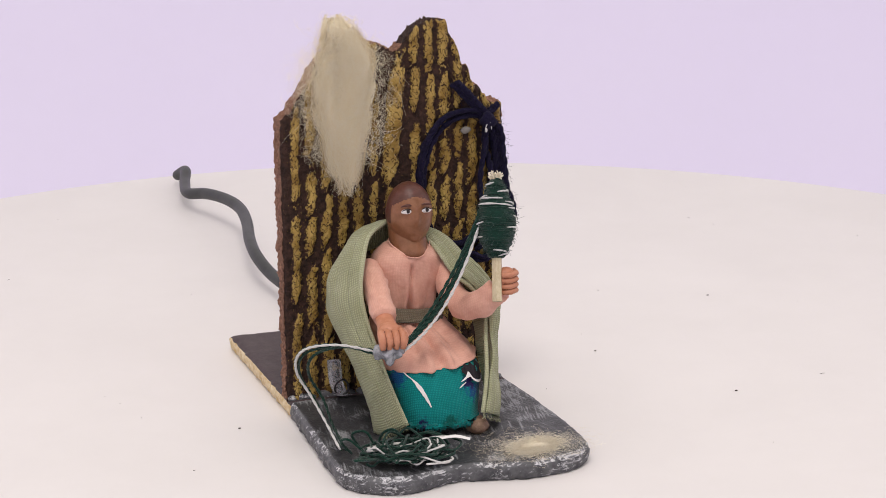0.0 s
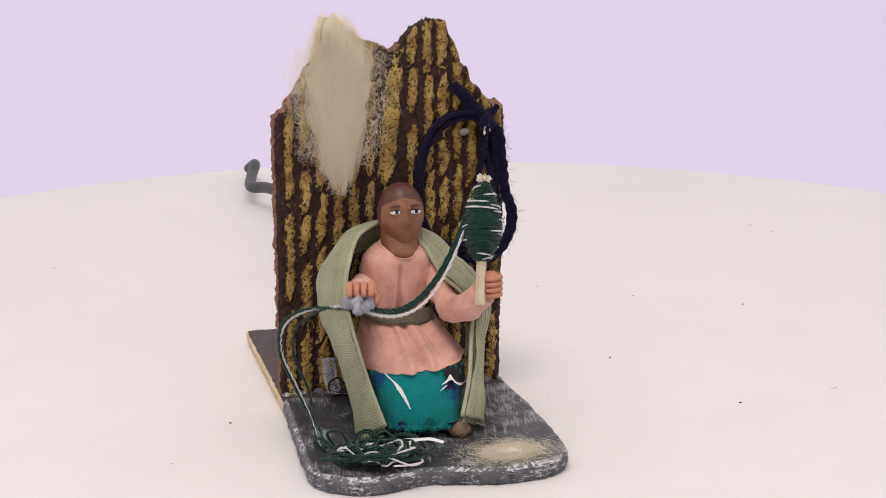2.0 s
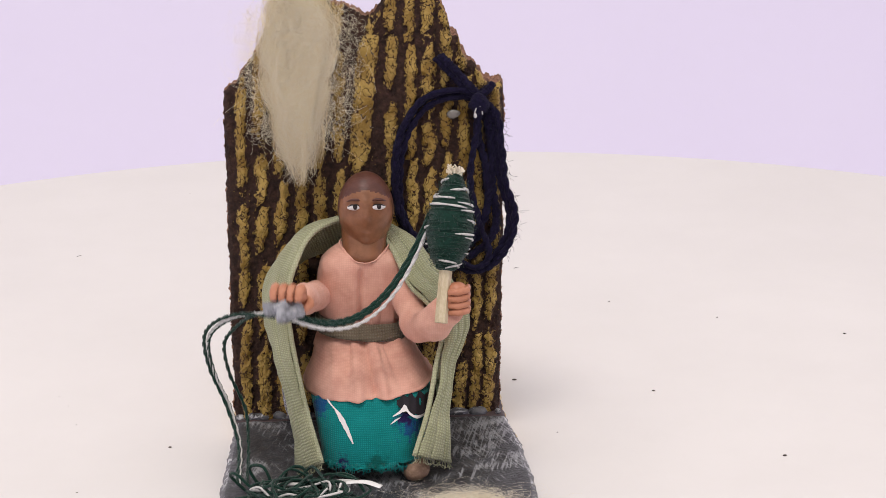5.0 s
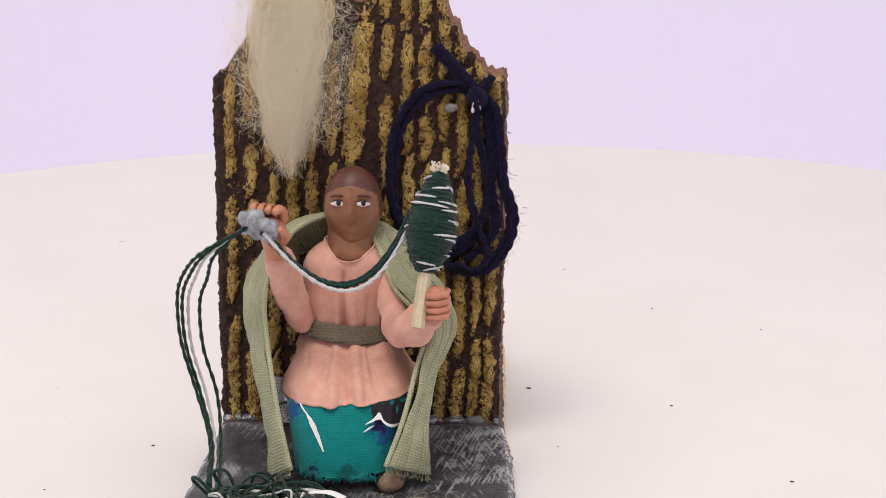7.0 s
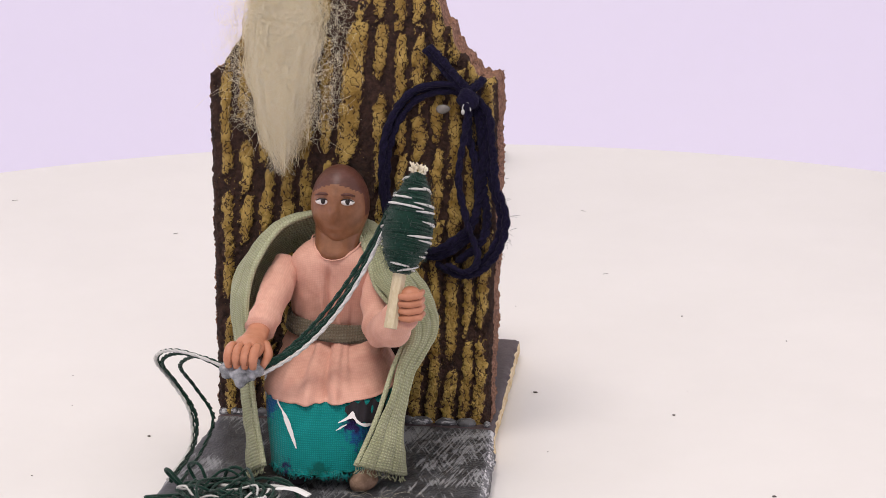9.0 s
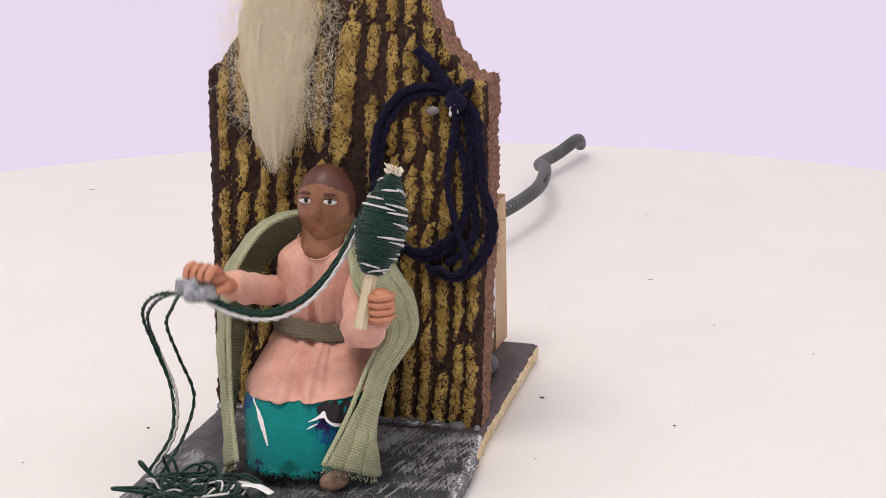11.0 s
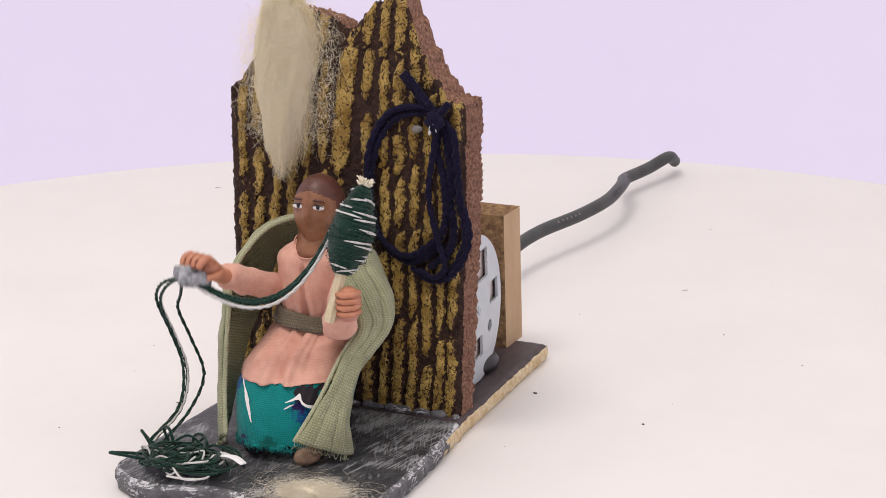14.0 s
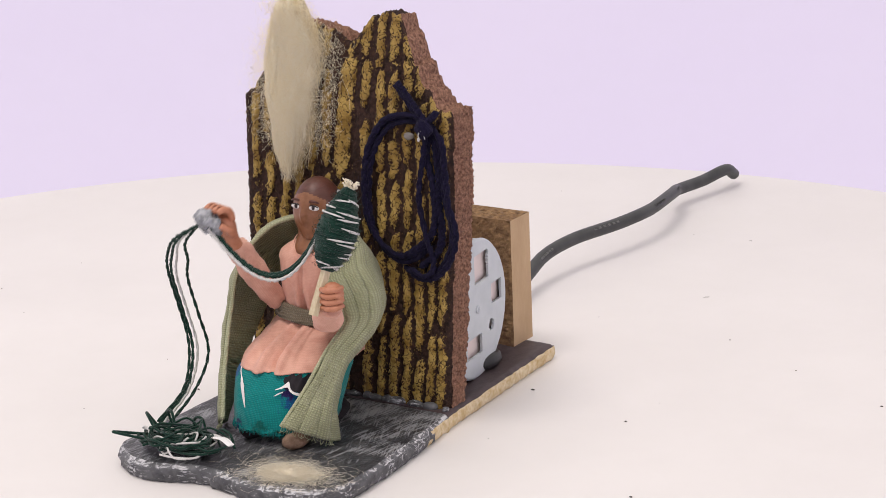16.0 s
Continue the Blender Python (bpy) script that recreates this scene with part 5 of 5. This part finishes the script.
def glue_line():
    rnd = random.Random(51)
    gl = thing("glue_seam", "lumpy grey-painted glue seam at the foot of the bark board", "glue")
    x = -0.038
    while x < 0.040:
        bm = bmesh.new()
        w = rnd.uniform(0.0010, 0.0034)
        blob(bm, (x, -0.0012, ZB + 0.0004), (w, 0.0012 + rnd.uniform(0, 0.0008), 0.0009 + rnd.uniform(0, 0.0009)), 0, 6, 12, 0.0004, 600)
        part("glue_lump", bm, SLAB_EDGE, gl)
        x += w * rnd.uniform(1.3, 2.2)


glue_line()


def make_dust():
    """Specks of dust on the table."""
    rnd = random.Random(61)
    bm = bmesh.new()
    spots = [(-0.059, -0.008, 0.0006), (0.047, 0.043, 0.0007), (0.122, -0.027, 0.0006), (0.090, 0.030, 0.0005), (0.12, 0.10, 0.0004), (0.16, 0.08, 0.0005), (0.085, 0.12, 0.0004)]
    for _ in range(46):
        a, r = rnd.uniform(0, 6.28), RT * math.sqrt(rnd.random()) * 0.97
        spots.append((CX + r * math.cos(a), CY + r * math.sin(a), rnd.choice((0.00015, 0.0002, 0.00025, 0.0003))))
    for x, y, s in spots:
        if -0.05 < x < 0.055 and -0.095 < y < 0.085 and s != 0.0007:
            continue
        blob(bm, (x, y, s * 0.3), (s * rnd.uniform(0.5, 1.4), s * rnd.uniform(0.4, 0.9), s * 0.4), 0, 4, 7)
    for _ in range(10):
        a, r = rnd.uniform(0, 6.28), RT * math.sqrt(rnd.uniform(0.1, 0.9))
        p = Vector((CX + r * math.cos(a), CY + r * math.sin(a), 0.0001))
        d = Vector((rnd.gauss(0, 1), rnd.gauss(0, 1), 0)).normalized() * 0.0012
        tube(bm, [p, p + d + Vector((0.0003, 0, 0.0001)), p + d * 1.8], 0.00008, 3)
    tagged(mesh_object("table_dust", bm, DUST), "scattered dark dust specks on the white table", "dust", kind="stuff")


make_dust()

# ---- yarn tangle on the base ----
def make_tangle():
    rnd = random.Random(71)
    tg = thing("yarn_tangle", "tangled loops of bottle green and white yarn on the base", "yarn")
    c = Vector((-0.0185, -0.0705, 0))
    for i in range(27):
        white = i % 6 == 3
        n = rnd.randint(6, 9)
        ox, oy = rnd.gauss(0, 0.0042), rnd.gauss(0, 0.0026)
        ax, ay = rnd.uniform(0.004, 0.0135), rnd.uniform(0.003, 0.0100)
        ph = rnd.uniform(0, 6.28)
        pts = []
        for k in range(n + 3):
            a = ph + 2 * math.pi * k / n * rnd.uniform(0.9, 1.1)
            q = rnd.uniform(0.75, 1.1)
            pts.append((c.x + ox + ax * q * math.cos(a), c.y + oy + ay * q * math.sin(a), 0.0068 + 0.00016 * i + rnd.uniform(0, 0.0014) + 0.0035 * rnd.random() ** 4))
        bm = bmesh.new()
        tube(bm, catmull(pts, 70), 0.00040 if not white else 0.00034, 6)
        part("yarn_loop", bm, WHITE_YARN if white else GREEN_YARN, tg, "white yarn" if white else "")
    # small upright loops and the far-flung loop end
    for p in (((-0.030, -0.058, 0.007), (-0.033, -0.057, 0.0125), (-0.029, -0.060, 0.0140), (-0.026, -0.062, 0.008)),
              ((-0.024, -0.056, 0.007), (-0.022, -0.057, 0.0120), (-0.018, -0.058, 0.0125), (-0.015, -0.060, 0.007)),
              ((-0.028, -0.068, 0.009), (-0.035, -0.0735, 0.0105), (-0.0386, -0.0785, 0.0120), (-0.0350, -0.0778, 0.0115), (-0.027, -0.073, 0.009)),
              ((-0.012, -0.060, 0.007), (-0.009, -0.0605, 0.0115), (-0.004, -0.062, 0.0110), (-0.001, -0.064, 0.0075)),
              ((-0.034, -0.060, 0.007), (-0.038, -0.061, 0.0120), (-0.036, -0.064, 0.0135), (-0.031, -0.066, 0.009))):
        bm = bmesh.new()
        tube(bm, catmull(p, 26), 0.0005, 6)
        part("yarn_loop", bm, GREEN_YARN, tg)
    for p in (((-0.016, -0.0600, 0.0085), (-0.012, -0.0630, 0.0100), (-0.007, -0.0655, 0.0115), (-0.002, -0.0690, 0.0125)), ((-0.030, -0.0645, 0.0100), (-0.022, -0.0655, 0.0110), (-0.012, -0.0660, 0.0105), (-0.005, -0.0680, 0.0115))):
        bm = bmesh.new()
        tube(bm, catmull(p, 26), 0.0008, 7, flat=0.6)
        part("white_end", bm, WHITE_YARN, tg, "frayed white yarn end")
    bm = bmesh.new()
    tube(bm, catmull([(-0.006, -0.0680, 0.0120), (-0.001, -0.0695, 0.0128), (0.0035, -0.0715, 0.0120)], 8), [0.0010, 0.0014, 0.0012], 4, flat=0.25)
    part("paper_tag", bm, PAPER, tg, "white paper tag", smooth=False)
    return tg


make_tangle()

# ---- moving yarn ----
PIVOT = Vector((-0.0150, -0.0265, 0.0527))


def lift(t):
    """How far the arm is raised at t: 0 down, 1 up."""
    ph = (t - 0.62 + 0.6) % 3.024 - 0.6
    return float(np.interp(ph, [-0.42, -0.32, -0.24, -0.14, -0.04, 0.06, 0.16, 0.26, 0.36, 0.5, 0.85, 1.0, 1.1, 1.2, 1.29, 1.39, 1.49, 1.59, 1.69, 1.8], [0, 0.03, 0.10, 0.27, 0.43, 0.60, 0.75, 0.87, 0.95, 1, 1, 0.92, 0.80, 0.66, 0.5, 0.38, 0.23, 0.11, 0.03, 0]))


def arm_pose(s):
    return Matrix.Translation(PIVOT) @ Matrix.Rotation(radians(-6 - 15 * s), 4, "Z") @ Matrix.Rotation(radians(25 - 92 * s), 4, "X")


GRIP = Vector((-0.001, -0.0287, -0.0030))
SPUN = Vector((0.0182, -0.0372, 0.0765))


def inner_curve(s, k):
    """Yarn from the wound distaff to the grip; it hangs slack while the arm is up."""
    a, b = SPUN + Vector((0, 0.0003, 0.0013 * (k - 1))), arm_pose(s) @ (GRIP + Vector((0.002, 0, 0.0004 - 0.0006 * k)))
    d = (b - a).length
    h = d * math.sqrt(max(0.0004, 0.375 * (0.0580 / d - 1)))
    spread = (Vector((-0.0010, 0.0, 0.0012)), Vector((0.0001, -0.0003, 0.0001)), Vector((0.0016, -0.0012, -0.0014)), Vector((0.0006, 0.0008, -0.0008)))[k]
    out = []
    for i in range(17):
        u = i / 16
        p = a.lerp(b, u)
        p.z -= 4 * h * u * (1 - u) * (1 - 0.35 * (u - 0.5))
        out.append(p + spread * (0.5 + 0.5 * math.sin(math.pi * u)))
    return out


UP_LINE = [(-0.0355, -0.0428, 0.0715), (-0.0405, -0.0400, 0.0640), (-0.0432, -0.0375, 0.0560), (-0.0438, -0.0330, 0.0410), (-0.0405, -0.0335, 0.0275), (-0.0355, -0.0440, 0.0165), (-0.0335, -0.0600, 0.0100)]
DOWN_LINE = [(-0.0330, -0.0470, 0.0402), (-0.0415, -0.0405, 0.0378), (-0.0452, -0.0370, 0.0335), (-0.0432, -0.0300, 0.0250), (-0.0385, -0.0300, 0.0165), (-0.0365, -0.0400, 0.0105), (-0.0375, -0.0590, 0.0085)]


def outer_curve(s, k):
    """Yarn from the grip over its bend down to the tangle."""
    b = arm_pose(s) @ (GRIP + Vector((-0.003, 0, 0.0006 * k - 0.001)))
    fan = (Vector((-0.0010, -0.0004, 0.0012)), Vector((0.0002, 0.0, 0.0)), Vector((0.0018, 0.0014, -0.0010)), Vector((0.0044, 0.0030, -0.0018)))[k]
    if k == 2:
        fan = Vector((-0.0012, -0.0014, 0.0014)).lerp(fan, s)
    pts = [b]
    for i, (u, d) in enumerate(zip(UP_LINE, DOWN_LINE)):
        m = 1.0 if 0 < i < 5 else 0.5
        pts.append(Vector(d).lerp(Vector(u), s) + fan * m)
    return [Vector(p) for p in catmull(pts, 24)]


STRANDS = []


def make_strand(curve, k, mat, name, label, r):
    """A strand in short stiff pieces, each long enough for its widest stretch."""
    st = thing(name, label, "yarn", group="yarn held by the arm")
    ups, downs, half = curve(1, k), curve(0, k), curve(0.5, k)
    pieces = []
    for i in range(len(ups) - 1):
        ln = max((c[i + 1] - c[i]).length for c in (ups, downs, half)) * 1.06 + 0.0004
        bm = bmesh.new()
        for ply in range(2):
            pts = []
            for q in range(6):
                z = (q / 5 - 0.5) * ln
                a = math.pi * (q / 5) + ply * math.pi
                pts.append((r * 0.38 * math.cos(a), r * 0.38 * math.sin(a), z))
            tube(bm, pts, r * 0.72, 6)
        pieces.append(part("strand_piece", bm, mat, st))
    STRANDS.append((pieces, curve, k))
    return st


make_strand(inner_curve, 0, GREEN_YARN, "green_yarn_strand", "bottle green yarn strand between distaff and raised grip", 0.00068)
make_strand(inner_curve, 1, GREEN_YARN, "green_yarn_strand", "bottle green yarn strand between distaff and raised grip", 0.00068)
make_strand(inner_curve, 2, WHITE_YARN, "white_yarn_strand", "white yarn strand between distaff and grip", 0.00054)
make_strand(inner_curve, 3, GREEN_YARN, "green_yarn_strand", "bottle green yarn strand between distaff and raised grip", 0.00062)
make_strand(outer_curve, 0, GREEN_YARN, "green_yarn_strand", "bottle green yarn strand hanging from grip to tangle", 0.00052)
make_strand(outer_curve, 1, GREEN_YARN, "green_yarn_strand", "bottle green yarn strand hanging from grip to tangle", 0.00052)
make_strand(outer_curve, 2, WHITE_YARN, "white_yarn_strand", "white yarn strand hanging from grip to tangle", 0.00045)
make_strand(outer_curve, 3, GREEN_YARN, "green_yarn_strand", "bottle green yarn strand hanging from grip to tangle", 0.00052)


def key_times():
    """Every tenth of a second while the arm moves, the ends of each rest between."""
    ts = [round(0.1 * i, 1) for i in range(161)]
    keep = [0.0]
    for a, b, c in zip(ts, ts[1:], ts[2:]):
        if not lift(a) == lift(b) == lift(c):
            keep.append(b)
    return keep + [16.0]


def aligned(a, b):
    d = (b - a).normalized()
    side = Vector((0, 1, 0)) - d * d.y
    side = side.normalized()
    m = Matrix((side.cross(d) * -1, side, d)).transposed()
    if m.determinant() < 0:
        m = Matrix((side.cross(d), side, d)).transposed()
    return Matrix.Translation((a + b) / 2) @ m.to_4x4()


def motions():
    ts = key_times()
    walk(arm, [(t, arm_pose(lift(t))) for t in ts])
    for pieces, curve, k in STRANDS:
        lines = [(t, curve(lift(t), k)) for t in ts]
        for i, ob in enumerate(pieces):
            walk(ob, [(t, aligned(c[i], c[i + 1])) for t, c in lines])


motions()
